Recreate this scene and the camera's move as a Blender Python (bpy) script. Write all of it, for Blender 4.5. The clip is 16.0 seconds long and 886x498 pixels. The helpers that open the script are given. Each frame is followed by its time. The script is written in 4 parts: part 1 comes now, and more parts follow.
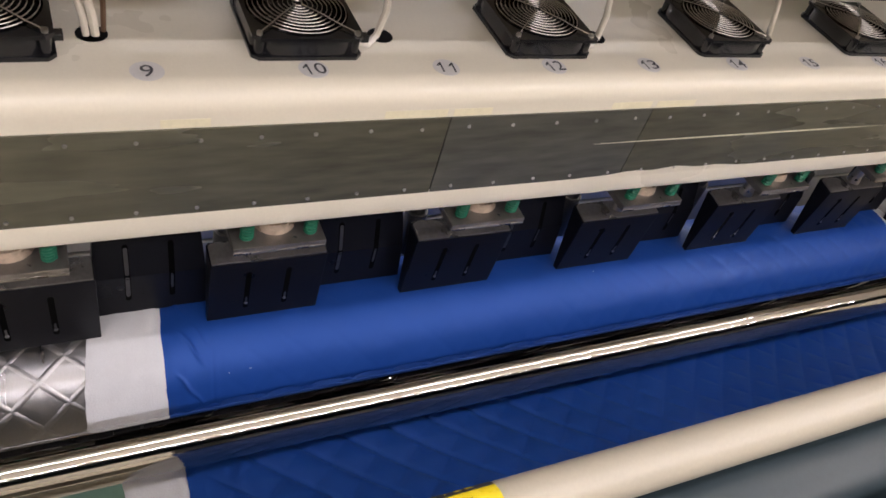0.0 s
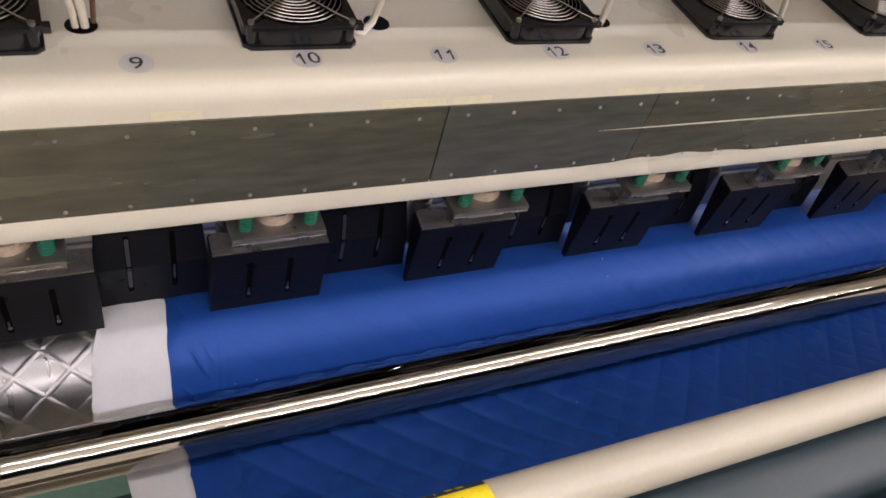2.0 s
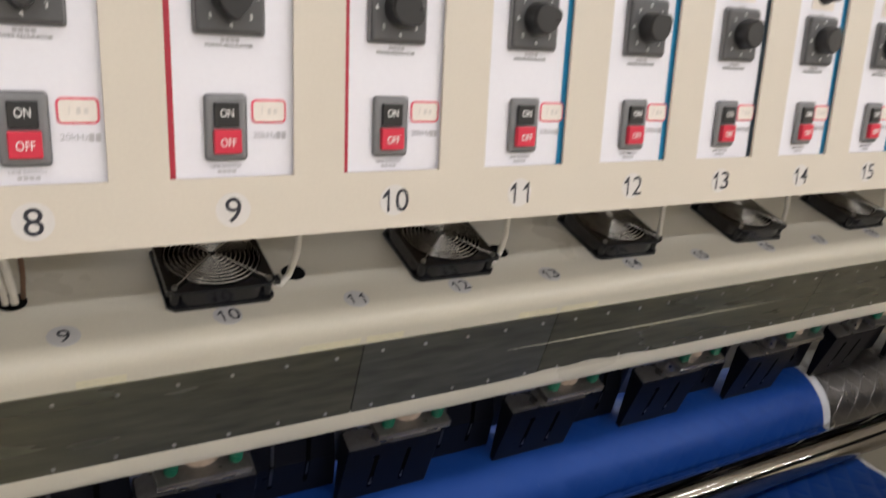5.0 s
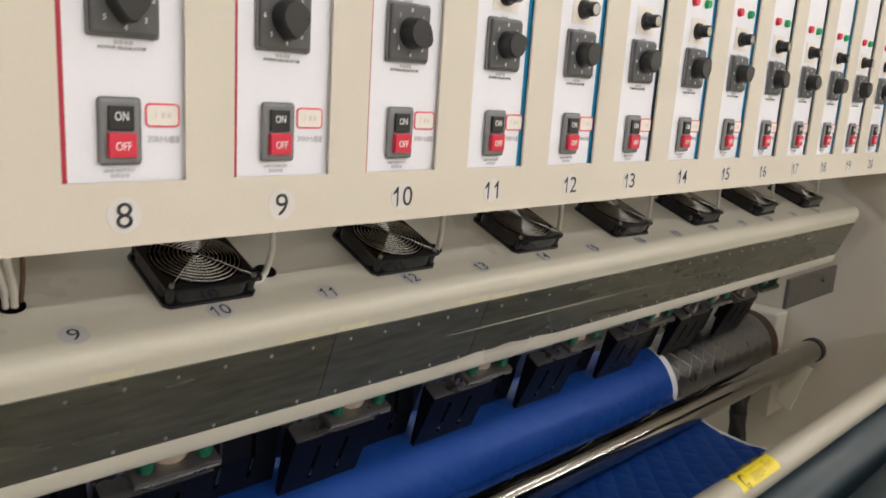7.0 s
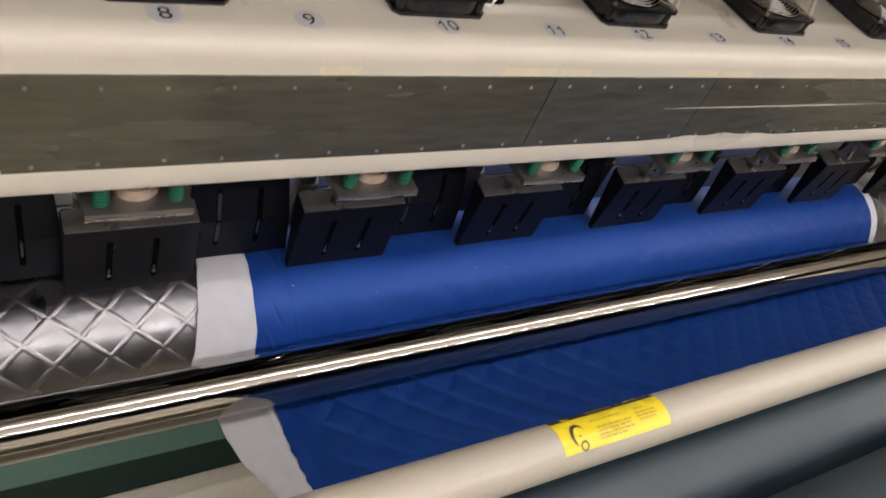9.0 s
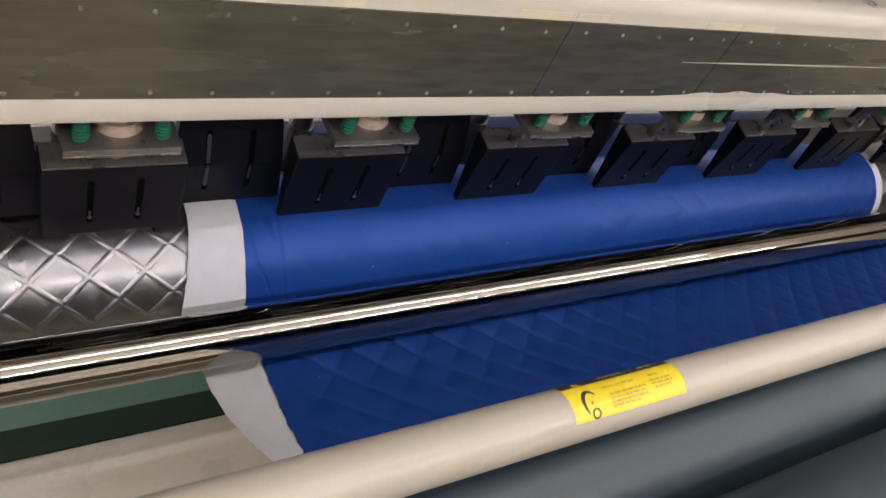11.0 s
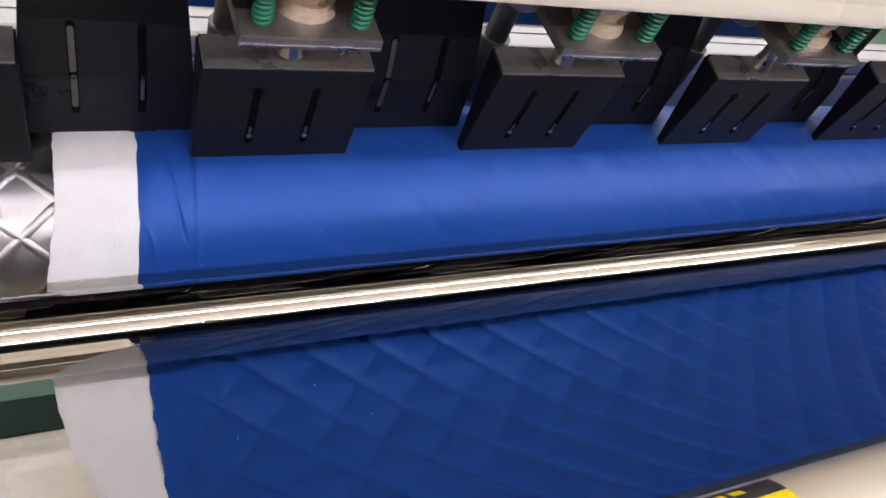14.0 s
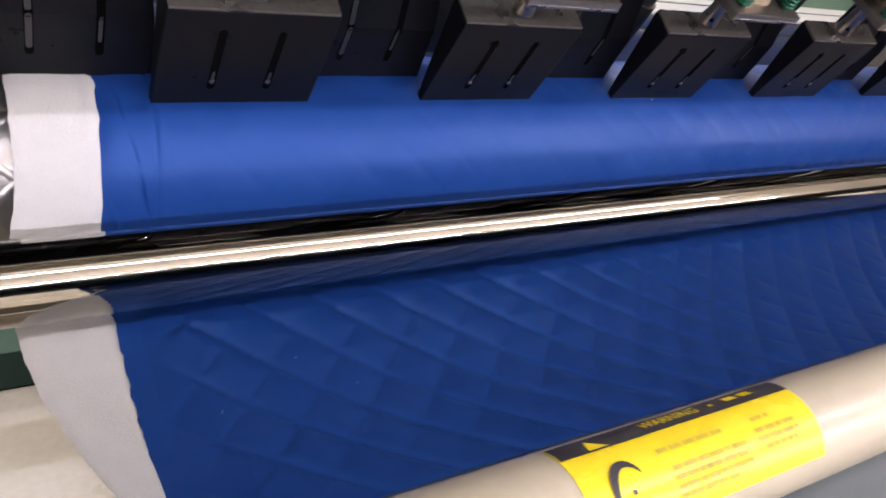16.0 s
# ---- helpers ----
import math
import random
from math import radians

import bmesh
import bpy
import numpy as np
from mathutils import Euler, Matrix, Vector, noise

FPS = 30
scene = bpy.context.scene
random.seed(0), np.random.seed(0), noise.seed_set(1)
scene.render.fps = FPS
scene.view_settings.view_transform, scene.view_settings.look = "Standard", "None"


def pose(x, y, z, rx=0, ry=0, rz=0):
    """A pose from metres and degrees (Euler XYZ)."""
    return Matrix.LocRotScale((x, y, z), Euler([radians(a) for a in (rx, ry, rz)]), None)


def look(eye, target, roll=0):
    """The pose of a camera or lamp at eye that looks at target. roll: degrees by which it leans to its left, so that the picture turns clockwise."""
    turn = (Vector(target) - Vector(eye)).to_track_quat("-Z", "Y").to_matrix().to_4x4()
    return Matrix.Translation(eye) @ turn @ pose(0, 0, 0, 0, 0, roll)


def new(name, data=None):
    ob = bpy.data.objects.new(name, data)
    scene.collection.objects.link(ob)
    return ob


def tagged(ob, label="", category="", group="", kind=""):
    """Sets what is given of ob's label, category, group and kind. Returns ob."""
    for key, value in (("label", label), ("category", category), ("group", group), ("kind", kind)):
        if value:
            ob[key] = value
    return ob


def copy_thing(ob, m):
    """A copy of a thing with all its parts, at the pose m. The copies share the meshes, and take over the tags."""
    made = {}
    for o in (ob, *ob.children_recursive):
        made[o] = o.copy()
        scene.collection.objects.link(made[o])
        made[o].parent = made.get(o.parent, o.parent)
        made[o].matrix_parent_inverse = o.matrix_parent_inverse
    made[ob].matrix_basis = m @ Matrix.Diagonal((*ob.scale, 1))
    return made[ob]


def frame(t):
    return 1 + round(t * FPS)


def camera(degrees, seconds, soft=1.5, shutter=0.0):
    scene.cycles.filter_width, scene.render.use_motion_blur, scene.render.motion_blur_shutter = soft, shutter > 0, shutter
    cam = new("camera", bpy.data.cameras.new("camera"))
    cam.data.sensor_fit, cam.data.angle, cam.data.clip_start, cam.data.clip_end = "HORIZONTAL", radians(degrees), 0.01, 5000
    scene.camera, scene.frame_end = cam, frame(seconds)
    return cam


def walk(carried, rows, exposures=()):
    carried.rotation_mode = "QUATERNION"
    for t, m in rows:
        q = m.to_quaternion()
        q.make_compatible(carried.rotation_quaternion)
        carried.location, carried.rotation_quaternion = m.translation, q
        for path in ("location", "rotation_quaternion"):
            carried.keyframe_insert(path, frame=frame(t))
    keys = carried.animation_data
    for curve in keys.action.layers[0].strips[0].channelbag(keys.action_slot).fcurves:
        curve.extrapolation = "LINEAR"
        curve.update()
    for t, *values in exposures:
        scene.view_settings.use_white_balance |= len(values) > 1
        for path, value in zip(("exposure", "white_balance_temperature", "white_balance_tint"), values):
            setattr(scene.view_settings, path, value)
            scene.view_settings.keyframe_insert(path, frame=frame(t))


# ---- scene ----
LENS = 60.40
PATH = [
    (0, (-0.2567, -0.8458, 1.4616), (0.1686, -0.0530, 1.0250), 6.05),
    (0.5, (-0.2489, -0.8523, 1.4714), (0.1675, -0.0529, 1.0384), 5.42),
    (1, (-0.2444, -0.8498, 1.4684), (0.1649, -0.0514, 1.0268), 5.08),
    (1.5, (-0.2367, -0.8430, 1.4685), (0.1683, -0.0472, 1.0182), 4.75),
    (2, (-0.2257, -0.8394, 1.4684), (0.1734, -0.0467, 1.0077), 5.12),
    (2.5, (-0.2141, -0.8352, 1.4659), (0.1862, -0.0534, 0.9879), 5.81),
    (3, (-0.2090, -0.8383, 1.4722), (0.1867, -0.0543, 0.9939), 5.46),
    (3.5, (-0.2127, -0.8531, 1.4890), (0.1926, -0.0577, 1.0384), 4.59),
    (4, (-0.2094, -0.8656, 1.5095), (0.2165, -0.0504, 1.1170), 3.56),
    (4.5, (-0.2129, -0.8732, 1.5512), (0.2397, -0.0418, 1.2288), 2.79),
    (5, (-0.2170, -0.8851, 1.5698), (0.2748, -0.0502, 1.3225), 2.62),
    (5.2, (-0.2068, -0.9036, 1.5755), (0.2994, -0.0713, 1.3498), 2.55),
    (7.3, (-0.4846, -0.8766, 1.5456), (0.2065, -0.1900, 1.3198), 4.20),
    (7.5, (-0.4927, -0.8821, 1.5219), (0.1673, -0.1857, 1.2399), 5.27),
    (8, (-0.4826, -0.8796, 1.4780), (0.0653, -0.1457, 1.0767), 7.09),
    (8.5, (-0.4860, -0.8611, 1.4600), (0.0235, -0.1150, 1.0313), 8.42),
    (9, (-0.5032, -0.8131, 1.4349), (0.0014, -0.0793, 0.9801), 10.05),
    (9.5, (-0.5000, -0.7901, 1.4128), (0.0075, -0.0764, 0.9301), 11.63),
    (9.7, (-0.4984, -0.7848, 1.4081), (0.0129, -0.0788, 0.9180), 12.22),
    (11.8, (-0.4743, -0.7379, 1.3855), (0.0316, -0.0346, 0.8861), 13.39),
    (12, (-0.4416, -0.7049, 1.3687), (0.0472, 0.0104, 0.8693), 13.37),
    (12.5, (-0.3431, -0.6325, 1.3399), (0.0989, 0.1111, 0.8382), 13.09),
    (13, (-0.2387, -0.5974, 1.2881), (0.1547, 0.1557, 0.7607), 11.50),
    (13.5, (-0.1952, -0.5704, 1.2446), (0.2003, 0.1682, 0.6987), 11.17),
    (14, (-0.2121, -0.5421, 1.2182), (0.2200, 0.1774, 0.6746), 12.98),
    (14.5, (-0.2397, -0.5267, 1.1988), (0.2094, 0.1762, 0.6474), 14.70),
    (15, (-0.2478, -0.5203, 1.1803), (0.2215, 0.1502, 0.6057), 16.07),
    (15.5, (-0.2508, -0.5253, 1.1815), (0.2322, 0.1333, 0.6045), 16.49),
    (16, (-0.2585, -0.5426, 1.2009), (0.2525, 0.1080, 0.6391), 16.56),
]
cam = camera(LENS, 16.0, soft=1.6, shutter=0.6)
walk(cam, [(t, look(eye, target, roll)) for t, eye, target, roll in PATH],
     exposures=[(0, -0.66, 6170, 15), (3.5, -0.66, 6170, 15), (4.5, -1.12, 6100, 11), (5, -1.34, 6050, 8), (7.5, -1.30, 6120, 5), (8.5, -0.88, 6120, 11), (9.5, -0.80, 6080, 13),
                (12, -0.62, 6080, 15), (12.5, -0.46, 6020, 15), (13, -0.36, 6010, 15), (14, -0.15, 5980, 15), (14.5, -0.06, 6010, 15), (16, -0.16, 6130, 17)])

# ---------------------------------------------------------------- light
world = bpy.data.worlds.new("hall_air")
scene.world = world
world.use_nodes = True
world.node_tree.nodes["Background"].inputs[0].default_value = (1.0, 0.96, 0.97, 1)
world.node_tree.nodes["Background"].inputs[1].default_value = 0.03
scene.view_settings.exposure = 0.0


# ---------------------------------------------------------------- helpers for shapes
TILT = 20.48
CT, ST = math.cos(radians(TILT)), math.sin(radians(TILT))
BEAM_Z = 1.25
PITCH = 0.1665


def sl(a, b):
    """Beam section to world: a along the sloping shelf, b square to it. Returns y, z."""
    return a * CT - b * ST, BEAM_Z + a * ST + b * CT


def part(name, bm, material, parent=None, label="", smooth=False, kind=""):
    me = bpy.data.meshes.new(name)
    bmesh.ops.recalc_face_normals(bm, faces=bm.faces)
    if smooth:
        for f in bm.faces:
            f.smooth = True
    bm.to_mesh(me)
    bm.free()
    if material is not None:
        me.materials.append(material)
    ob = new(name, me)
    if smooth:
        me.set_sharp_from_angle(angle=radians(40))
    if parent is not None:
        ob.parent = parent
    if label:
        ob["label"] = label
    if kind:
        ob["kind"] = kind
    return ob


def empty(name, m, label, category, group="", kind=""):
    e = new(name)
    e.empty_display_size = 0.05
    e.matrix_basis = m
    return tagged(e, label, category, group, kind)


def add_box(bm, x0, x1, y0, y1, z0, z1, bevel=0.0, seg=2):
    g = bmesh.ops.create_cube(bm, size=1.0)
    vs = g["verts"]
    for v in vs:
        v.co = Vector(((x0 + x1) / 2 + v.co.x * (x1 - x0), (y0 + y1) / 2 + v.co.y * (y1 - y0), (z0 + z1) / 2 + v.co.z * (z1 - z0)))
    if bevel > 0:
        es = list({e for v in vs for e in v.link_edges})
        bmesh.ops.bevel(bm, geom=es, offset=bevel, segments=seg, affect="EDGES", profile=0.5)


def box(x0, x1, y0, y1, z0, z1, bevel=0.0, seg=2):
    bm = bmesh.new()
    add_box(bm, x0, x1, y0, y1, z0, z1, bevel, seg)
    return bm


def add_prism(bm, pts, x0, x1):
    """Closed section of (y, z) points drawn out along x."""
    n = len(pts)
    A = [bm.verts.new((x0, y, z)) for y, z in pts]
    B = [bm.verts.new((x1, y, z)) for y, z in pts]
    for i in range(n):
        j = (i + 1) % n
        bm.faces.new((A[i], A[j], B[j], B[i]))
    bm.faces.new(A[::-1])
    bm.faces.new(B)


def prism(pts, x0, x1, bevel=0.0, seg=2):
    bm = bmesh.new()
    add_prism(bm, pts, x0, x1)
    if bevel > 0:
        bmesh.ops.bevel(bm, geom=list(bm.edges), offset=bevel, segments=seg, affect="EDGES", profile=0.5, clamp_overlap=True)
    return bm


def add_cyl(bm, p0, p1, r0, r1=None, n=24, caps=True):
    r1 = r0 if r1 is None else r1
    p0, p1 = Vector(p0), Vector(p1)
    d = (p1 - p0)
    q = d.to_track_quat("Z", "Y").to_matrix()
    A, B = [], []
    for i in range(n):
        t = 2 * math.pi * i / n
        o = q @ Vector((math.cos(t), math.sin(t), 0))
        A.append(bm.verts.new(p0 + o * r0))
        B.append(bm.verts.new(p1 + o * r1))
    for i in range(n):
        j = (i + 1) % n
        bm.faces.new((A[i], A[j], B[j], B[i]))
    if caps:
        bm.faces.new(A[::-1])
        bm.faces.new(B)


def cyl(p0, p1, r0, r1=None, n=24, caps=True):
    bm = bmesh.new()
    add_cyl(bm, p0, p1, r0, r1, n, caps)
    return bm


def add_tube_path(bm, pts, r, n=8, closed=False):
    """A round wire along a list of points."""
    pts = [Vector(p) for p in pts]
    rings = []
    m = len(pts)
    for i, p in enumerate(pts):
        d = pts[(i + 1) % m] - pts[i - 1] if closed or 0 < i < m - 1 else (pts[1] - pts[0] if i == 0 else pts[-1] - pts[-2])
        q = d.to_track_quat("Z", "Y").to_matrix()
        rings.append([bm.verts.new(p + q @ Vector((math.cos(2 * math.pi * k / n) * r, math.sin(2 * math.pi * k / n) * r, 0))) for k in range(n)])
    for i in range(m if closed else m - 1):
        a, b = rings[i], rings[(i + 1) % m]
        best = 0
        if closed and i == m - 1:
            best = min(range(n), key=lambda s: (a[0].co - b[s].co).length)
        for k in range(n):
            bm.faces.new((a[k], a[(k + 1) % n], b[(k + 1 + best) % n], b[(k + best) % n]))
    if not closed:
        bm.faces.new(rings[0][::-1])
        bm.faces.new(rings[-1])


def text_mesh(name, body, size, m, material, parent, depth=0.0003, align="CENTER"):
    cu = bpy.data.curves.new(name, "FONT")
    cu.body, cu.size, cu.align_x, cu.align_y, cu.extrude = body, size, align, "CENTER", depth
    cu.resolution_u = 4
    tmp = bpy.data.objects.new(name, cu)
    scene.collection.objects.link(tmp)
    dg = bpy.context.evaluated_depsgraph_get()
    me = bpy.data.meshes.new_from_object(tmp.evaluated_get(dg))
    scene.collection.objects.unlink(tmp)
    bpy.data.objects.remove(tmp)
    me.transform(m)
    me.materials.clear()
    me.materials.append(material)
    ob = new(name, me)
    ob.parent = parent
    return ob


DIGITS = {}


def digit_mesh(ch, depth):
    """One digit of unit height centred at its middle; the one gets its flag."""
    if ch not in DIGITS:
        if ch == "1":
            bm = bmesh.new()
            out = ((0.03, -0.36), (0.03, 0.16), (-0.13, 0.06), (-0.13, 0.15), (0.05, 0.36), (0.11, 0.36), (0.11, -0.36))
            bm.faces.new([bm.verts.new((x, y, depth)) for x, y in out])
            me = bpy.data.meshes.new("digit")
            bm.to_mesh(me)
            bm.free()
        else:
            cu = bpy.data.curves.new("digit", "FONT")
            cu.body, cu.size, cu.align_x, cu.align_y, cu.resolution_u, cu.offset = ch, 1.0, "CENTER", "CENTER", 4, 0.002
            tmp = bpy.data.objects.new("digit", cu)
            scene.collection.objects.link(tmp)
            me = bpy.data.meshes.new_from_object(tmp.evaluated_get(bpy.context.evaluated_depsgraph_get()))
            scene.collection.objects.unlink(tmp)
            bpy.data.objects.remove(tmp)
            lo_y, hi_y = min(v.co.y for v in me.vertices), max(v.co.y for v in me.vertices)
            lo_x, hi_x = min(v.co.x for v in me.vertices), max(v.co.x for v in me.vertices)
            for v in me.vertices:
                v.co = Vector(((v.co.x - (lo_x + hi_x) / 2) / (hi_x - lo_x) * 0.46, (v.co.y - (lo_y + hi_y) / 2) / (hi_y - lo_y) * 0.72, depth))
        DIGITS[ch] = me
    return DIGITS[ch]


def number_mesh(name, body, size, m, material, parent, depth=0.0003):
    bm = bmesh.new()
    for i, ch in enumerate(body):
        bm2 = bmesh.new()
        bm2.from_mesh(digit_mesh(ch, 0.0))
        off = (i - (len(body) - 1) / 2) * 0.55
        M = m @ Matrix.Translation((0, 0, depth)) @ Matrix.Scale(size, 4) @ Matrix.Translation((off, 0, 0))
        vs = {v.index: bm.verts.new(M @ v.co) for v in bm2.verts}
        for f in bm2.faces:
            bm.faces.new([vs[v.index] for v in f.verts])
        bm2.free()
    return part(name, bm, material, parent)


# ---------------------------------------------------------------- materials
def mat(name, base, rough=0.5, metal=0.0, var=0.06, scale=6.0, fine=120.0, bump=0.05, spec=0.5, coat=0.0, stretch=(1, 1, 1), rough_var=0.08, sheen=0.0, tint=None):
    m = bpy.data.materials.new(name)
    m.use_nodes = True
    nt = m.node_tree
    N, L = nt.nodes, nt.links
    b = N["Principled BSDF"]
    b.inputs["Metallic"].default_value = metal
    b.inputs["Specular IOR Level"].default_value = spec
    b.inputs["Coat Weight"].default_value = coat
    b.inputs["Coat Roughness"].default_value = 0.12
    b.inputs["Sheen Weight"].default_value = sheen
    if tint:
        b.inputs["Specular Tint"].default_value = (*tint, 1)
    tc = N.new("ShaderNodeTexCoord")
    mp = N.new("ShaderNodeMapping")
    mp.inputs["Scale"].default_value = stretch
    L.new(tc.outputs["Object"], mp.inputs[0])
    n1 = N.new("ShaderNodeTexNoise")
    n1.inputs["Scale"].default_value = scale
    n1.inputs["Detail"].default_value = 5
    n2 = N.new("ShaderNodeTexNoise")
    n2.inputs["Scale"].default_value = fine
    n2.inputs["Detail"].default_value = 3
    L.new(mp.outputs[0], n1.inputs["Vector"])
    L.new(mp.outputs[0], n2.inputs["Vector"])
    add = N.new("ShaderNodeMath")
    add.operation = "ADD"
    L.new(n1.outputs[0], add.inputs[0])
    L.new(n2.outputs[0], add.inputs[1])
    ramp = N.new("ShaderNodeMapRange")
    ramp.inputs["From Min"].default_value = 0.6
    ramp.inputs["From Max"].default_value = 1.4
    ramp.inputs["To Min"].default_value = 1 - var
    ramp.inputs["To Max"].default_value = 1 + var
    L.new(add.outputs[0], ramp.inputs["Value"])
    mul = N.new("ShaderNodeVectorMath")
    mul.operation = "SCALE"
    mul.inputs[0].default_value = base
    L.new(ramp.outputs[0], mul.inputs["Scale"])
    L.new(mul.outputs[0], b.inputs["Base Color"])
    rr = N.new("ShaderNodeMapRange")
    rr.inputs["From Min"].default_value = 0.3
    rr.inputs["From Max"].default_value = 0.7
    rr.inputs["To Min"].default_value = max(0.02, rough - rough_var)
    rr.inputs["To Max"].default_value = min(1.0, rough + rough_var)
    L.new(n1.outputs[0], rr.inputs["Value"])
    L.new(rr.outputs[0], b.inputs["Roughness"])
    if bump > 0:
        bp = N.new("ShaderNodeBump")
        bp.inputs["Strength"].default_value = bump
        bp.inputs["Distance"].default_value = 0.001
        L.new(n2.outputs[0], bp.inputs["Height"])
        L.new(bp.outputs[0], b.inputs["Normal"])
    return m


CREAM = mat("cream_paint", (0.70, 0.658, 0.555), 0.32, 0, 0.04, 3, 260, 0.04, 0.5, 0.15)
CREAM_PANEL = mat("cream_panel_paint", (0.64, 0.585, 0.50), 0.42, 0, 0.03, 3, 300, 0.05)
STEEL = mat("dull_olive_plate", (0.135, 0.132, 0.096), 0.27, 0.35, 0.40, 3.0, 45, 0.06, spec=0.6, stretch=(0.30, 1.9, 1.9), rough_var=0.08)
STEELB = mat("dull_blue_grey_plate", (0.145, 0.146, 0.122), 0.25, 0.38, 0.34, 3.0, 45, 0.06, spec=0.5, stretch=(0.30, 1.9, 1.9), rough_var=0.08)
BARCHROME = mat("polished_bar_chrome", (0.345, 0.328, 0.302), 0.021, 1.0, 0.03, 6, 16, 0.0, stretch=(0.35, 6, 6), rough_var=0.0)
ROLLER = mat("engraved_roller_steel", (0.27, 0.262, 0.264), 0.32, 1.0, 0.08, 14, 260, 0.10, stretch=(3.0, 0.6, 0.6), rough_var=0.06)
RIDGE = mat("polished_ridge", (0.30, 0.292, 0.295), 0.36, 1.0, 0.10, 60, 300, 0.25)
BLACK = mat("black_moulded_plastic", (0.0070, 0.0073, 0.0105), 0.34, 0, 0.2, 12, 320, 0.08, spec=0.18)
FANBLACK = mat("fan_black_plastic", (0.008, 0.008, 0.010), 0.19, 0, 0.15, 12, 200, 0.05)
FANIN = mat("fan_rotor_plastic", (0.004, 0.004, 0.0045), 0.55, 0, 0.15, 12, 200, 0.05, spec=0.15)
GREY = mat("cast_grey_metal", (0.20, 0.19, 0.18), 0.42, 0.9, 0.15, 14, 160, 0.15)
NICKEL = mat("nickel_plate", (0.42, 0.40, 0.37), 0.30, 1.0, 0.10, 14, 160, 0.10)
RAILWHITE = mat("white_rail_paint", (0.78, 0.77, 0.72), 0.45, 0, 0.04, 6, 160, 0.05)
PLATE = mat("dull_plated_steel", (0.27, 0.25, 0.23), 0.32, 0.75, 0.15, 14, 160, 0.12)
GUARD = mat("chrome_wire", (0.58, 0.575, 0.57), 0.12, 1.0, 0.05, 30, 160, 0.0)
REARRAIL = mat("grey_channel_paint", (0.60, 0.585, 0.55), 0.42, 0, 0.1, 6, 160, 0.1)
# Frame cream made darker: dimmer light low at the front, put into the colour.
TUBEPAINT_DIM = mat("cream_tube_paint_dimmed", (0.385, 0.352, 0.282), 0.35, 0, 0.05, 4, 260, 0.04, 0.5, 0.2)
TAGRED = mat("faded_red_ink", (0.72, 0.10, 0.16), 0.5, 0, 0.1, 30, 200, 0.0)
FAINT = mat("faint_grey_ink", (0.50, 0.49, 0.52), 0.55, 0, 0.1, 30, 200, 0.0)
PALEINK = mat("pale_pencil_ink", (0.66, 0.62, 0.58), 0.6, 0, 0.1, 30, 200, 0.0)
SPRING = mat("green_spring_paint", (0.008, 0.14, 0.078), 0.35, 0, 0.10, 30, 200, 0.05)
COPPER = mat("cream_ceramic_ring", (0.55, 0.44, 0.34), 0.30, 0.3, 0.25, 40, 160, 0.10)
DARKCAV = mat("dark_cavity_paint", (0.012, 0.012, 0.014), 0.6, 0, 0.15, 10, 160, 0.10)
WHITE_PANEL = mat("white_printed_panel", (0.80, 0.79, 0.85), 0.40, 0, 0.02, 4, 200, 0.02)
SWITCH_GREY = mat("switch_grey_plastic", (0.20, 0.20, 0.21), 0.45, 0, 0.08, 20, 260, 0.05)
KNOB_PLATE = mat("knob_plate_grey", (0.085, 0.085, 0.088), 0.45, 0, 0.08, 20, 260, 0.05)
KNOB = mat("knob_black", (0.018, 0.018, 0.019), 0.32, 0, 0.10, 20, 260, 0.05)
RED = mat("red_plastic", (0.62, 0.025, 0.06), 0.38, 0, 0.05, 20, 200, 0.03)
REDPRINT = mat("red_print", (0.42, 0.02, 0.045), 0.5, 0, 0.05, 20, 200, 0.0)
BLUEPRINT = mat("blue_print", (0.02, 0.24, 0.46), 0.5, 0, 0.05, 20, 200, 0.0)
SLATE = mat("slate_print", (0.045, 0.075, 0.10), 0.5, 0, 0.05, 20, 200, 0.0)
INK = mat("black_ink", (0.02, 0.02, 0.03), 0.55, 0, 0.05, 20, 200, 0.0)
GREYINK = mat("grey_ink", (0.25, 0.25, 0.25), 0.55, 0, 0.05, 20, 200, 0.0)
WHITEINK = mat("white_ink", (0.85, 0.85, 0.85), 0.55, 0, 0.02, 20, 200, 0.0)
STICKER = mat("clear_number_sticker", (0.585, 0.575, 0.575), 0.35, 0, 0.05, 20, 200, 0.03)
STICKER_PANEL = mat("pale_number_sticker", (0.655, 0.625, 0.60), 0.35, 0, 0.04, 20, 200, 0.03)
PINKBOX = mat("paper_tag", (0.80, 0.74, 0.68), 0.6, 0, 0.05, 20, 200, 0.0)
YELLOW = mat("yellow_label_vinyl", (0.72, 0.57, 0.012), 0.30, 0, 0.04, 12, 200, 0.03)
CABLE = mat("white_cable_sleeve", (0.80, 0.77, 0.72), 0.45, 0, 0.06, 30, 200, 0.05)
BROWNWIRE = mat("brown_wire_sleeve", (0.16, 0.09, 0.055), 0.5, 0, 0.06, 30, 200, 0.05)
CABLEBLK = mat("black_cable", (0.02, 0.02, 0.02), 0.5, 0, 0.06, 30, 200, 0.05)
WADDING = mat("white_wadding", (0.61, 0.61, 0.635), 0.95, 0, 0.05, 40, 420, 0.6, spec=0.1, sheen=0.3)
RUBBER = mat("dark_teal_rubber", (0.019, 0.033, 0.041), 0.42, 0, 0.10, 5, 200, 0.06)
FLOORM = mat("beige_epoxy_floor", (0.52, 0.47, 0.365), 0.30, 0, 0.10, 2.5, 60, 0.05)
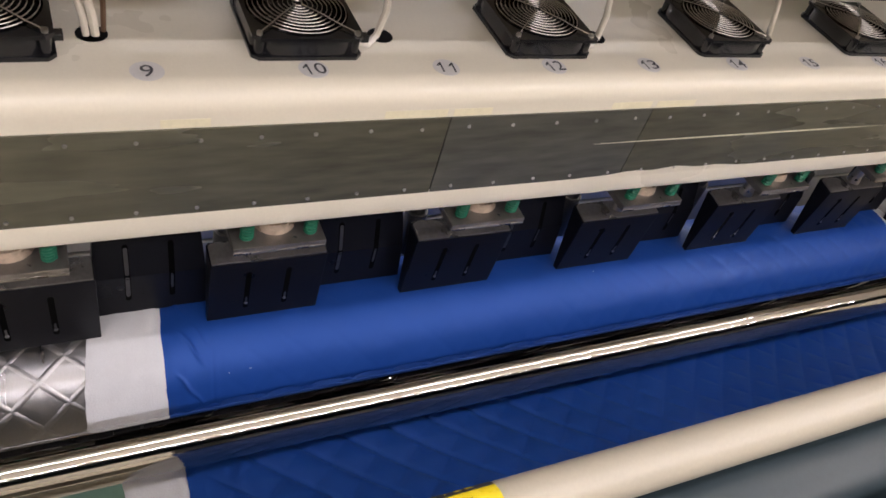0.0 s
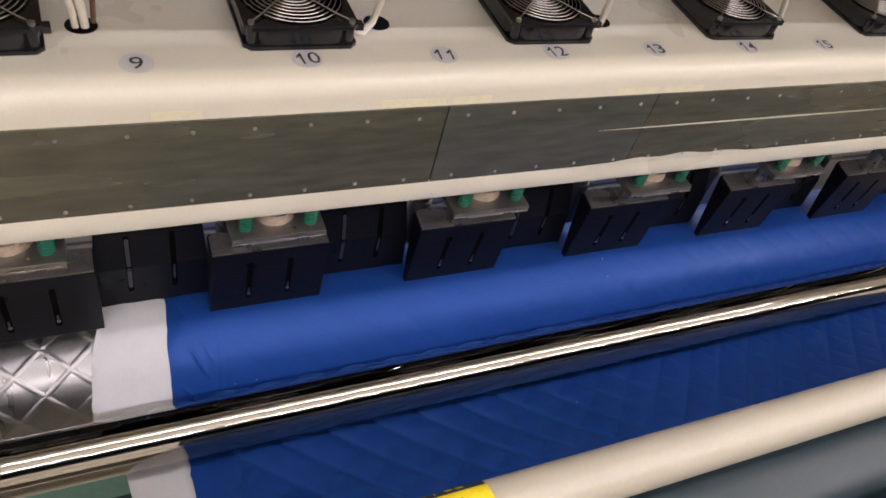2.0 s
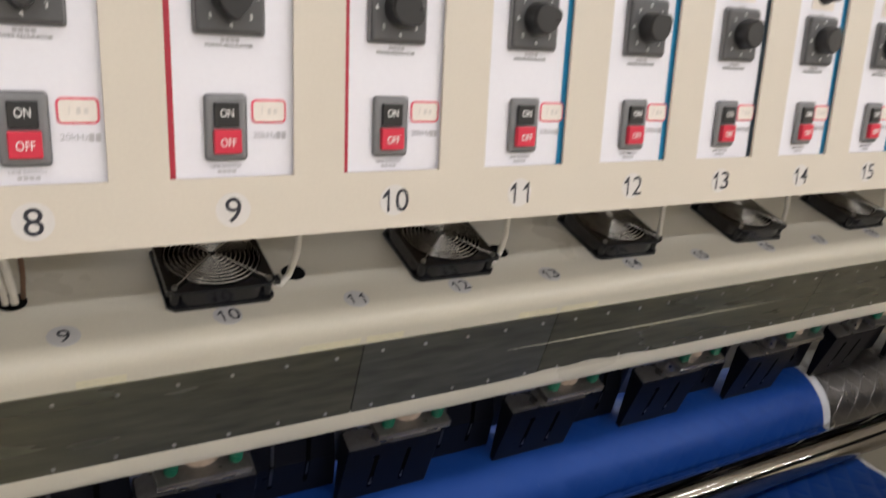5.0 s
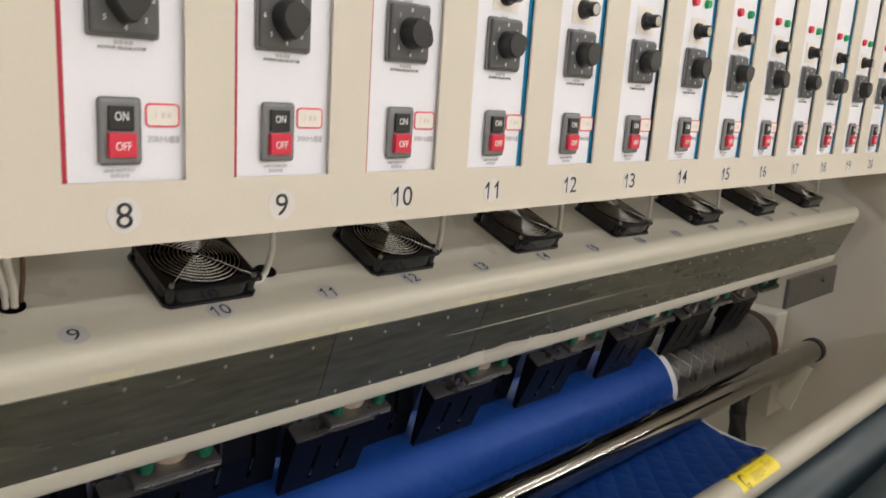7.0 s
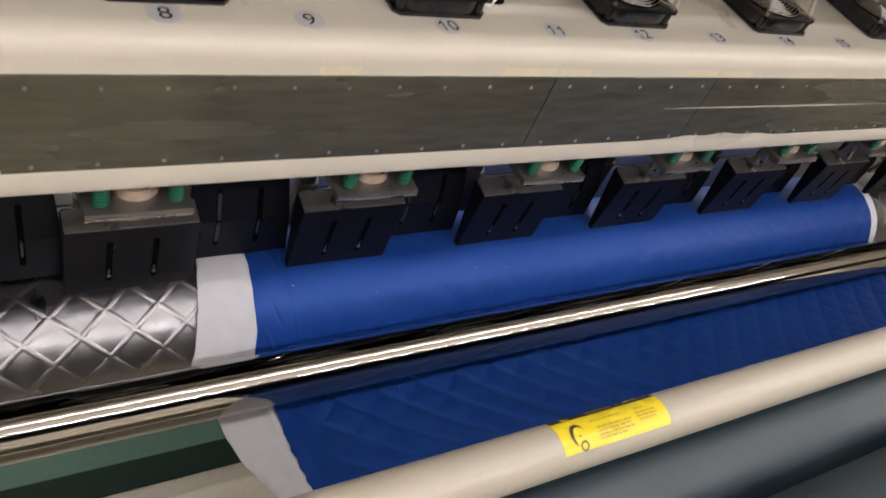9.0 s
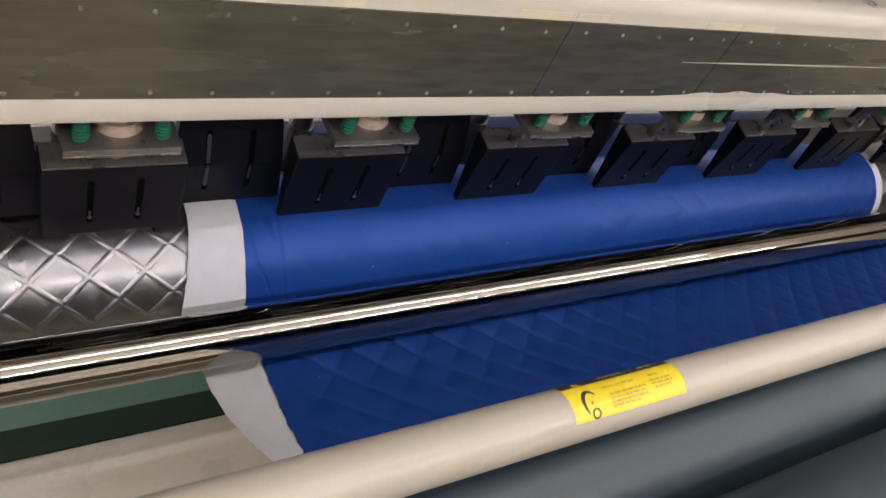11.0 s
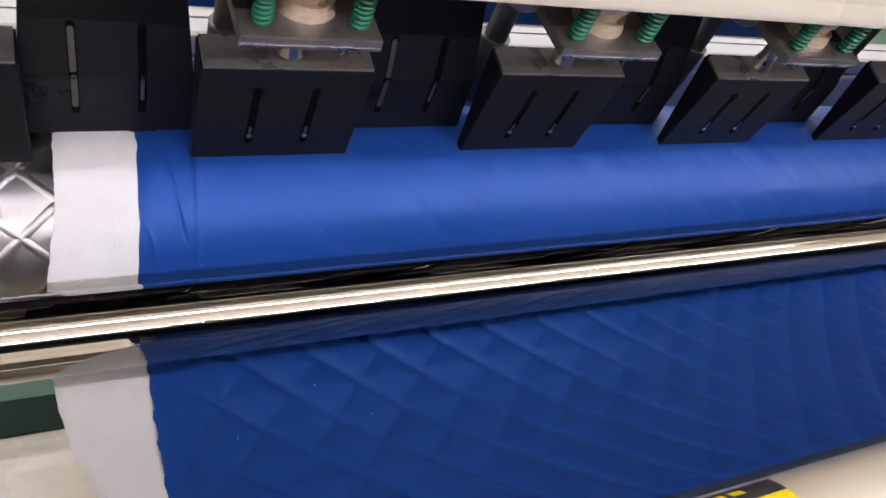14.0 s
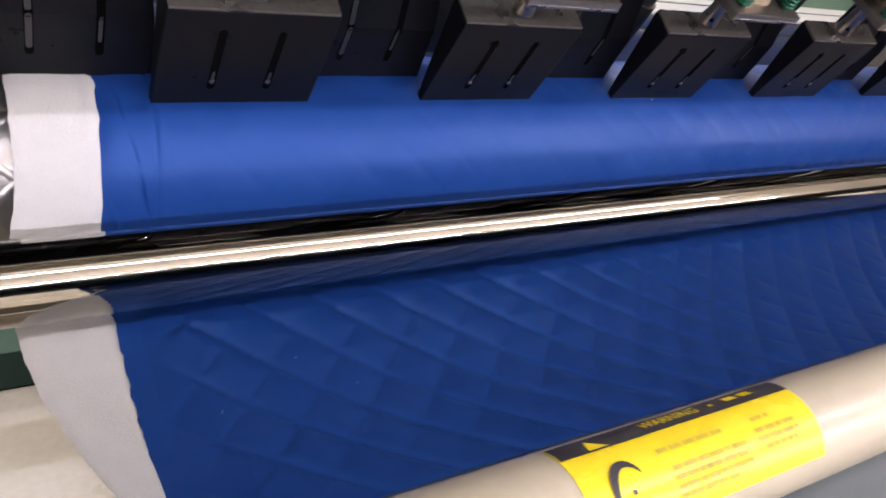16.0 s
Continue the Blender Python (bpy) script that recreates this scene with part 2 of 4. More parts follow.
FLOORG = mat("green_epoxy_floor", (0.105, 0.195, 0.14), 0.55, 0, 0.10, 2.5, 60, 0.05, spec=0.25)
FLOORD = mat("dark_green_floor_band", (0.010, 0.028, 0.018), 0.65, 0, 0.10, 2.5, 60, 0.05, spec=0.15)
WALLM = mat("hall_wall_paint", (0.72, 0.68, 0.60), 0.8, 0, 0.05, 1.0, 40, 0.1)
CEILM = mat("hall_ceiling_paint", (0.74, 0.69, 0.60), 0.9, 0, 0.05, 1.0, 40, 0.1)
# Near-black that carries the shade inside holes, slots and joints.
HOLEM = mat("hole_dark", (0.002, 0.002, 0.002), 0.9, 0, 0.05, 20, 200, 0.0, spec=0.05)
SCREWM = mat("plated_screw", (0.42, 0.41, 0.39), 0.38, 0.8, 0.1, 40, 200, 0.05)
INLAY = mat("dull_horn_metal", (0.10, 0.10, 0.105), 0.45, 0.8, 0.2, 30, 200, 0.1)
DULLSCREW = mat("dull_screw_steel", (0.25, 0.25, 0.27), 0.42, 1.0, 0.1, 40, 200, 0.05)
RUST = mat("rusty_ring", (0.11, 0.065, 0.05), 0.6, 0.6, 0.3, 30, 200, 0.2)
FABRIC = mat("blue_nylon_cloth", (0.0105, 0.049, 0.243), 0.42, 0, 0.08, 5, 900, 0.10, spec=0.85, tint=(0.20, 0.36, 1.0))
ORANGE = mat("orange_carton", (0.75, 0.32, 0.03), 0.7, 0, 0.1, 5, 100, 0.1)

LAMP = bpy.data.materials.new("lamp_diffuser")
LAMP.use_nodes = True
LAMP.node_tree.nodes["Principled BSDF"].inputs["Emission Color"].default_value = (1.0, 0.98, 0.94, 1)
LAMP.node_tree.nodes["Principled BSDF"].inputs["Emission Strength"].default_value = 3.0

# ---------------------------------------------------------------- hall
floor = part("floor", box(-6, 8, -5, 6, -0.1, 0), FLOORM)
tagged(floor, "beige glossy epoxy factory floor", "floor", kind="structure")
fz = part("floor_zone", box(-6, 8, 0.70, 5.9, 0.0, 0.004), FLOORG)
tagged(fz, "pale green epoxy walkway on the floor", "floor", kind="structure")
fl = part("floor_band", box(-6, 8, 0.606, 0.70, 0.0, 0.004), FLOORD)
tagged(fl, "dark green band on the floor", "floor marking", kind="structure")
for nm, b in (("wall_north", (-6, 8, 6.0, 6.2, 0, 4.2)), ("wall_south", (-6, 8, -5.2, -5.0, 0, 4.2)), ("wall_west", (-6.2, -6, -5.2, 6.2, 0, 4.2)), ("wall_east", (8, 8.2, -5.2, 6.2, 0, 4.2))):
    tagged(part(nm, box(*b), WALLM), "plain painted factory hall wall", "wall", kind="structure")
tagged(part("ceiling", box(-6.2, 8.2, -5.2, 6.2, 4.2, 4.3), CEILM), "plain pale factory ceiling", "ceiling", kind="structure")

# rows of lights: y, watts down and watts up for each fitting of the row, x of its fittings
# Rear row and upward lamps are added to brighten rail, floor and ceiling.
ROWS = [(-1.60, 24, 17, [-0.3 + 1.8 * i for i in range(5)]), (-4.3, 84, 29, [-3.7 + 1.8 * i for i in range(7)]), (2.8, 60, 0, [-1.8 + 1.8 * i for i in range(4)])]


def ceiling_light():
    e = empty("ceiling_light", pose(0, 0, 3.3), "long white fluorescent ceiling light", "ceiling light", "hall lights")
    part("housing", box(-0.885, 0.885, -0.08, 0.08, 0.02, 0.07, 0.008), WHITE_PANEL, e)
    part("diffuser", box(-0.87, 0.87, -0.03, 0.03, 0.0, 0.0195), LAMP, e)
    part("hanger", cyl((-0.5, 0, 0.07), (-0.5, 0, 0.9), 0.004, n=6), GREY, e)
    part("hanger", cyl((0.5, 0, 0.07), (0.5, 0, 0.9), 0.004, n=6), GREY, e)
    return e


def row_light(xs_row, y, z, watts, up):
    """One lamp along a whole row of fittings."""
    la = bpy.data.lights.new("tube_light", "AREA")
    la.shape, la.size, la.size_y, la.energy, la.color = "RECTANGLE", xs_row[-1] - xs_row[0] + 1.74, 0.03, watts * len(xs_row), (1.0, 0.945, 0.95)
    new("tube_light", la).matrix_basis = pose((xs_row[0] + xs_row[-1]) / 2, y, z, 180 if up else 0)


first = ceiling_light()
for i, (y, watts, uplight, xs_row) in enumerate(ROWS):
    for j, x in enumerate(xs_row):
        if i == j == 0:
            first.matrix_basis = pose(x, y, 3.3)
        else:
            copy_thing(first, pose(x, y, 3.3))
    row_light(xs_row, y, 3.295, watts, False)
    if uplight:
        row_light(xs_row, y, 3.375, uplight, True)

# ---------------------------------------------------------------- machine frame
X0, X1 = -1.6, 2.31
frame_e = empty("machine_frame", pose(0, 0, 0), "cream painted steel frame of an ultrasonic quilting machine", "machine frame")


def beam_section():
    r = 0.030
    ca, cb = -0.0375 + r, -r
    pts = [(0.212, 0.0), (ca, 0.0)]
    for i in range(1, 9):
        t = radians(90 + 90 * i / 8)
        pts.append((ca + r * math.cos(t), cb + r * math.sin(t)))
    # lower lip: a little proud, rounded under
    pts += [(-0.0375, -0.168), (-0.0405, -0.1735), (-0.0415, -0.199), (-0.0395, -0.2055), (-0.033, -0.2075)]
    pts += [(-0.028, -0.205), (-0.028, -0.012), (0.212, -0.012)]
    return [sl(a, b) for a, b in pts]


part("shelf_beam", prism(beam_section(), X0, X1), CREAM, frame_e, "cream painted folded shelf with a rounded front edge", smooth=True)

# cover plates along the front of the beam
joints = [-1.16, -0.49, 0.178, 0.503, 1.17, 1.76, 2.305]


def cover_plate(xa, xb, nm):
    bm = prism([sl(-0.0376, -0.0465), sl(-0.0400, -0.0465), sl(-0.0400, -0.1725), sl(-0.0376, -0.1725)], xa + 0.0009, xb - 0.0009)
    return part(nm, bm, STEELB if 0.1 < xa < 0.3 else STEEL, frame_e, "dull brushed steel cover plate")


# Dark strips put the shade of the open joints into their colour.
for xj in joints[1:-1]:
    part("joint_shade_strip", prism([sl(-0.0370, -0.0468), sl(-0.0382, -0.0468), sl(-0.0382, -0.1722), sl(-0.0370, -0.1722)], xj - 0.004, xj + 0.004), HOLEM, frame_e, "dark strip standing for shade in the plate joint")
plates = [cover_plate(a, b, "cover_plate") for a, b in zip(joints[:-1], joints[1:])]


def screw_mesh():
    bm = bmesh.new()
    add_cyl(bm, (0, 0, 0), (0, -0.0016, 0), 0.0028, 0.0021, n=10)
    me = bpy.data.meshes.new("screw")
    bm.to_mesh(me)
    bm.free()
    me.materials.append(SCREWM)
    return me


SCREW = screw_mesh()
for row_b in (-0.0620, -0.1640):
    for i in range(-14, 39):
        x = -0.262 + 0.0671 * i + random.uniform(-0.002, 0.002)
        if not (joints[0] + 0.01 < x < 2.29):
            continue
        host = [p for p, a, b in zip(plates, joints[:-1], joints[1:]) if a < x <= b][0]
        s = new("screw", SCREW)
        y, z = sl(-0.0399, row_b + random.uniform(-0.001, 0.001))
        s.matrix_basis = pose(x, y, z, TILT, 0, 0)
        s.parent = host

# pale streak along two plates, and torn film remnants at the top edge
bm = bmesh.new()
pts = [(0.425, 0.0002), (0.55, 0.0012), (0.75, 0.0016), (0.95, 0.0011), (1.09, 0.0002)]
up = [bm.verts.new((x, sl(-0.0403, -0.1053 + h)[0], sl(-0.0403, -0.1053 + h)[1])) for x, h in pts]
dn = [bm.verts.new((x, sl(-0.0403, -0.1053 - h)[0], sl(-0.0403, -0.1053 - h)[1])) for x, h in pts]
for i in range(len(pts) - 1):
    bm.faces.new((dn[i], dn[i + 1], up[i + 1], up[i]))
part("pale_streak", bm, mat("pale_streak_paint", (0.72, 0.70, 0.52), 0.4, 0, 0.1, 20, 200, 0), plates[3], "long pale streak")

# control cabinet above: front sheet with openings for the generator panels
PX0 = 0.0625
PW = 0.104
PP = 0.1580
PANEL_Y, PANEL_B, PANEL_T = -0.220, 1.400, 1.95
CABX0, CABX1 = -1.60, 2.45
KS = list(range(7, 25))
zb, zt = 1.457, 1.86
xs = [CABX0]
for k in KS:
    x = PX0 + (k - 10) * PP
    xs += [x + {8: 0.004}.get(k, 0.0), x + PW + {8: 0.006, 9: 0.005}.get(k, 0.0)]
xs.append(CABX1)
bm = bmesh.new()
zs = [PANEL_B, zb, zt, PANEL_T]
grid = [[bm.verts.new((x, PANEL_Y, z)) for z in zs] for x in xs]
for i in range(len(xs) - 1):
    for j in range(3):
        if j == 1 and i % 2 == 1:
            continue
        bm.faces.new((grid[i][j], grid[i + 1][j], grid[i + 1][j + 1], grid[i][j + 1]))
ext = bmesh.ops.extrude_face_region(bm, geom=bm.faces[:])
for v in [g for g in ext["geom"] if isinstance(g, bmesh.types.BMVert)]:
    v.co.y += 0.003
part("cabinet_front", bm, CREAM_PANEL, frame_e, "cream painted steel control cabinet front")
part("cabinet_floor", box(CABX0, CABX1, PANEL_Y + 0.0031, 0.22, PANEL_B, PANEL_B + 0.003), CREAM_PANEL, frame_e)
part("cabinet_back", box(CABX0, CABX1, 0.217, 0.22, PANEL_B + 0.0031, PANEL_T), CREAM_PANEL, frame_e)
part("cabinet_top", box(CABX0, CABX1, PANEL_Y + 0.0031, 0.2169, PANEL_T - 0.003, PANEL_T), CREAM_PANEL, frame_e)

# right-hand end wall of the frame and the brackets before it
part("side_plate", box(2.451, 2.49, -0.75, 0.95, 0.0, 1.95, 0.004), CREAM_PANEL, frame_e, "cream painted steel end wall of the frame")
part("side_plate", box(-1.640, -1.601, -0.75, 0.95, 0.0, 1.95, 0.004), CREAM_PANEL, frame_e, "cream painted steel end wall of the frame")
bk = part("bracket", box(1.90, 2.292, 0.005, 0.017, 0.945, 1.040, 0.002), GREY, frame_e, "bare steel bracket with a bolt")
part("bolt", cyl((2.17, 0.005, 1.008), (2.17, -0.004, 1.008), 0.009, n=6), GREY, bk)
part("bearing_block", box(2.355, 2.449, 0.20, 0.39, 0.56, 0.80, 0.006), CREAM, frame_e, "cream bearing block at the roller end")
part("bar_bracket", prism([(0.03, 0.657), (0.125, 0.657), (0.13, 0.50), (0.08, 0.48)], 2.285, 2.305, 0.002), CREAM, frame_e, "cream bracket under the guide bar")
part("beam_end", prism([(0.16, 0.42), (0.30, 0.42), (0.30, 0.56), (0.16, 0.56)], 2.30, 2.45, 0.003), CREAM_PANEL, frame_e)
bm = bmesh.new()
add_tube_path(bm, [(2.36, 0.20, 0.560), (2.29, 0.215, 0.562), (2.235, 0.225, 0.545), (2.205, 0.23, 0.50), (2.20, 0.225, 0.44), (2.20, 0.218, 0.36), (2.22, 0.21, 0.25)], 0.032, 16)
part("air_hose", bm, CABLEBLK, frame_e, "dark bent air hose", smooth=True)
# Unseen sheet added to shade the floor mirrored in the guide bar.
part("under_drum_baffle", prism([(-0.668, 0.05), (-0.664, 0.05), (-0.664, 0.416), (-0.640, 0.416), (-0.640, 0.420), (-0.668, 0.420)], -1.600, 2.450), CREAM_PANEL, frame_e, "added cream sheet below the drums that shades the floor")
# tape left along the top of the plates, and filler bulging over the lower lip
TAPE = mat("old_masking_tape", (0.76, 0.71, 0.53), 0.5, 0, 0.08, 30, 200, 0.1)
for xa, xb in ((-0.168, -0.116), (0.088, 0.172), (0.181, 0.236), (0.428, 0.498), (0.508, 0.580)):
    part("tape_remnant", prism([sl(-0.0372, -0.0345), sl(-0.0379, -0.0345), sl(-0.0379, -0.0455), sl(-0.0372, -0.0455)], xa, xb), TAPE, frame_e, "yellowed tape remnant")
bm = bmesh.new()
n = 24
hi = []
for i in range(n + 1):
    x = 0.40 + 0.40 * i / n
    h = 0.0105 * math.sin(math.pi * i / n) ** 1.3 * (0.8 + 0.2 * math.sin(i * 1.1))
    hi.append((x, h))
A = [bm.verts.new((x, *sl(-0.0409, -0.176))) for x, h in hi]
B = [bm.verts.new((x, *sl(-0.0406, -0.1728 + h))) for x, h in hi]
for i in range(n):
    bm.faces.new((A[i], A[i + 1], B[i + 1], B[i]))
part("filler", bm, CREAM, frame_e, "cream filler smeared over the plate edge", smooth=True)
part("rear_rail", prism([(0.535, 0.790), (0.535, 0.808), (0.538, 0.816), (0.546, 0.820), (0.650, 0.820), (0.650, 0.790)], X0, X1), RAILWHITE, frame_e, "white painted rear cross rail")
part("rail_strip", box(X0, X1, 0.600, 0.603, 0.8201, 0.8215), GREY, frame_e, "thin grey strip along the rail")
part("rear_channel", prism([(0.53, 0.58), (0.56, 0.58), (0.56, 0.786), (0.53, 0.786)], X0, X1, 0.003), REARRAIL, frame_e, "grey painted rear channel")
for i in range(-2, 8):
    xc = 0.162 + i * 0.333
    part("channel_bolt", cyl((xc + 0.02, 0.530, 0.745), (xc + 0.02, 0.524, 0.745), 0.006, n=6), NICKEL, frame_e)
    bm = bmesh.new()
    add_tube_path(bm, [(xc - 0.035, 0.50, 0.80), (xc - 0.030, 0.49, 0.77), (xc - 0.034, 0.50, 0.735), (xc - 0.045, 0.52, 0.70)], 0.006, 8)
    part("air_line", bm, GREY, frame_e, "grey air line behind the heads", smooth=True)
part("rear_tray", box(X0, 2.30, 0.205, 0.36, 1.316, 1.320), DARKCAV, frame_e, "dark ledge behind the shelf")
# Added plate that keeps the rear lamps off the slack cloth in front.
part("rear_light_baffle", prism([sl(0.166, -0.16), sl(0.172, -0.16), sl(0.172, -0.325), sl(0.166, -0.325)], X0, X1), DARKCAV, frame_e, "added dark baffle behind the head beam that blocks rear light")
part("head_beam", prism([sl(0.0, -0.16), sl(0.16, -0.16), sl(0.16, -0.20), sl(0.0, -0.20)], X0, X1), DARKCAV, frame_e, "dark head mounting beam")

# number stickers on shelf
JN = {8: 0.003, 9: -0.0085, 10: 0.005, 11: 0.0085, 13: -0.0025, 14: 0.002, 15: -0.0055}
SHELF_M = Matrix.Translation((0, 0, BEAM_Z)) @ Matrix.Rotation(radians(TILT), 4, "X")
for k in range(8, 23):
    x = (k - 10) * PITCH + JN.get(k, random.uniform(-0.006, 0.006))
    bm = bmesh.new()
    add_cyl(bm, (0, 0, 0), (0, 0, 0.0004), 0.0175, n=28)
    st = part("number_sticker", bm, STICKER, frame_e, "round pale number sticker")
    m = SHELF_M @ pose(x, 0.001, 0.0002, 0, 0, random.uniform(-5, 5))
    st.matrix_basis = m
    number_mesh("number", str(k), 0.0290, pose(0, 0, 0.0004), INK, st)

# wire holes with cable bundles, one beside each fan
for k in range(8, 23, 2):
    xf = 0.006 + (k - 10) * PITCH
    bm = bmesh.new()
    add_cyl(bm, (0, 0, 0), (0, 0, 0.0005), 0.0165, n=24)
    h = part("cable_hole", bm, HOLEM, frame_e, "dark cable hole")
    h.matrix_basis = SHELF_M @ pose(xf + 0.105, 0.072, 0.0001)


# ---------------------------------------------------------------- fans on the shelf
def fan():
    e = empty("axial_fan", pose(0, 0, 0), "square black cooling fan with chrome wire guard on the shelf", "fan", "fans on the shelf")
    W2, H = 0.0660, 0.029
    n = 48
    outer, inner, duct = [], [], []
    for i in range(n):
        t = 2 * math.pi * (i + 0.5) / n
        c, sn = math.cos(t), math.sin(t)
        q = min(W2 / max(abs(c), abs(sn)), W2 * 1.34)
        outer.append((c * q, sn * q))
        inner.append((c * 0.0605, sn * 0.0605))
        q = min(0.0640 / max(abs(c), abs(sn)), 0.0765)
        duct.append((c * q, sn * q))

    def rings(levels):
        b_ = bmesh.new()
        V = [[b_.verts.new((x, y, z)) for x, y in ring] for ring, z in levels]
        for a_, c_ in zip(V, V[1:] + V[:1]):
            for i in range(n):
                j = (i + 1) % n
                b_.faces.new((a_[i], a_[j], c_[j], c_[i]))
        return b_

    part("flange", rings([(outer, 0.0), (outer, 0.0045), (inner, 0.0045), (inner, 0.0)]), FANBLACK, e)
    part("flange", rings([(outer, H - 0.0045), (outer, H), (inner, H), (inner, H - 0.0045)]), FANBLACK, e)
    part("duct", rings([(duct, 0.0046), (duct, H - 0.0046), (inner, H - 0.0046), (inner, 0.0046)]), FANBLACK, e, smooth=True)
    for i in range(4):
        t = radians(45 + 90 * i)
        cx, cy = 0.0790 * math.cos(t), 0.0790 * math.sin(t)
        part("corner_pillar", cyl((cx, cy, 0.0046), (cx, cy, H - 0.0046), 0.0062, n=14), FANBLACK, e, smooth=True)
    bm = bmesh.new()
    add_cyl(bm, (0, 0, 0.004), (0, 0, H - 0.004), 0.030, n=32)
    part("hub", bm, FANIN, e)
    # Black disc puts the shade of the opening below the rotor into colour.
    part("shade_disc", cyl((0, 0, 0.0012), (0, 0, 0.0030), 0.0600, n=40), FANIN, e)
    for i in range(7):
        bm = bmesh.new()
        t0 = 2 * math.pi * i / 7
        P = []
        for s in range(6):
            rr = 0.030 + 0.029 * s / 5
            P.append([bm.verts.new((rr * math.cos(t0 + u * 0.62), rr * math.sin(t0 + u * 0.62), 0.006 + 0.015 * u)) for u in (0, 0.5, 1.0)])
        for a, b in zip(P, P[1:]):
            for j in range(2):
                bm.faces.new((a[j], a[j + 1], b[j + 1], b[j]))
        bmesh.ops.solidify(bm, geom=bm.faces[:], thickness=0.0014)
        part("blade", bm, FANIN, e)
    for i in range(10):
        R = 0.0060 + 0.0058 * i
        zz = H + 0.0062 - 0.0042 * (i / 9) ** 2
        g = bmesh.new()
        add_tube_path(g, [(R * math.cos(2 * math.pi * j / 32), R * math.sin(2 * math.pi * j / 32), zz) for j in range(32)], 0.00075, 6, True)
        part("guard_ring", g, GUARD, e, smooth=True)
    for i in range(4):
        t = radians(45 + 90 * i)
        s = bmesh.new()
        c, sn = math.cos(t), math.sin(t)
        add_tube_path(s, [(c * 0.005, sn * 0.005, H + 0.0074), (c * 0.035, sn * 0.035, H + 0.0062), (c * 0.060, sn * 0.060, H + 0.0034), (c * 0.075, sn * 0.075, H + 0.0030), (c * 0.0815, sn * 0.0815, H + 0.0012)], 0.0009, 6)
        part("guard_spoke", s, GUARD, e, smooth=True)
        bb = bmesh.new()
        add_cyl(bb, (c * 0.0815, sn * 0.0815, H - 0.001), (c * 0.0815, sn * 0.0815, H + 0.004), 0.0035, n=10)
        part("screw", bb, NICKEL, e)
    bm = bmesh.new()
    add_box(bm, 0.064, 0.074, -0.056, -0.044, H - 0.012, H - 0.004, 0.001)
    part("terminal", bm, FANBLACK, e)
    return e


def fan_pose(k):
    x = 0.006 + (k - 10) * PITCH
    return SHELF_M @ pose(x + random.uniform(-0.003, 0.003), 0.0175 + 0.066, 0.0006, 0, 0, random.uniform(-2, 2))


f0 = fan()
f0.matrix_basis = fan_pose(8)
for k in range(10, 23, 2):
    copy_thing(f0, fan_pose(k))


def cables(k):
    """Two sleeved wires that rise out of the hole beside a fan into the cabinet."""
    rnd = random.Random(k * 7 + 1)
    xh = 0.006 + (k - 10) * PITCH + 0.105
    e = empty("cable_bundle", SHELF_M @ pose(xh, 0.072, 0), "pale sleeved wires rising from a hole in the shelf" if k <= 8 else "pale sleeved lead curving up from a fan", "cable", "cable bundles")
    bow = {8: -0.020, 10: 0.012}.get(k, rnd.uniform(-0.016, 0.012))
    if k > 8:
        # one sleeved lead that leaves the fan's corner and bulges past the hole
        b = rnd.uniform(-0.003, 0.004)
        bm = bmesh.new()
        add_tube_path(bm, [(-0.044, -0.034, 0.014), (-0.030, -0.034, 0.009), (-0.016, -0.024, 0.016), (-0.003 + b, -0.008, 0.038), (0.002 + b, 0.008, 0.070), (0.000 + b, 0.022, 0.11), (-0.004, 0.034, 0.16)], 0.0046, 8)
        part("wire", bm, CABLE, e, smooth=True)
        return e
    for dx, add in ((-0.0050, -0.003), (0.0040, 0.003)):
        b = bow + add + rnd.uniform(-0.003, 0.003)
        bm = bmesh.new()
        add_tube_path(bm, [(dx, -0.004, -0.008), (dx + b * 0.1, -0.002, 0.02), (dx + b * 0.5, 0.006, 0.06), (dx + b, 0.020, 0.11), (dx + b * 1.1, 0.034, 0.16)], rnd.uniform(0.0038, 0.0046), 8)
        part("wire", bm, CABLE, e, smooth=True)
    bm = bmesh.new()
    add_tube_path(bm, [(0.012, 0.004, -0.008), (0.014, 0.008, 0.03), (0.012, 0.016, 0.09), (0.013, 0.030, 0.16)], 0.0030, 8)
    part("wire", bm, BROWNWIRE, e, "thin brown wire", smooth=True)
    return e


for k in range(8, 23, 2):
    cables(k)


# ---------------------------------------------------------------- ultrasonic heads
TOPPLATE = mat("dull_reflective_plate", (0.34, 0.32, 0.30), 0.30, 0.8, 0.2, 14, 160, 0.10)


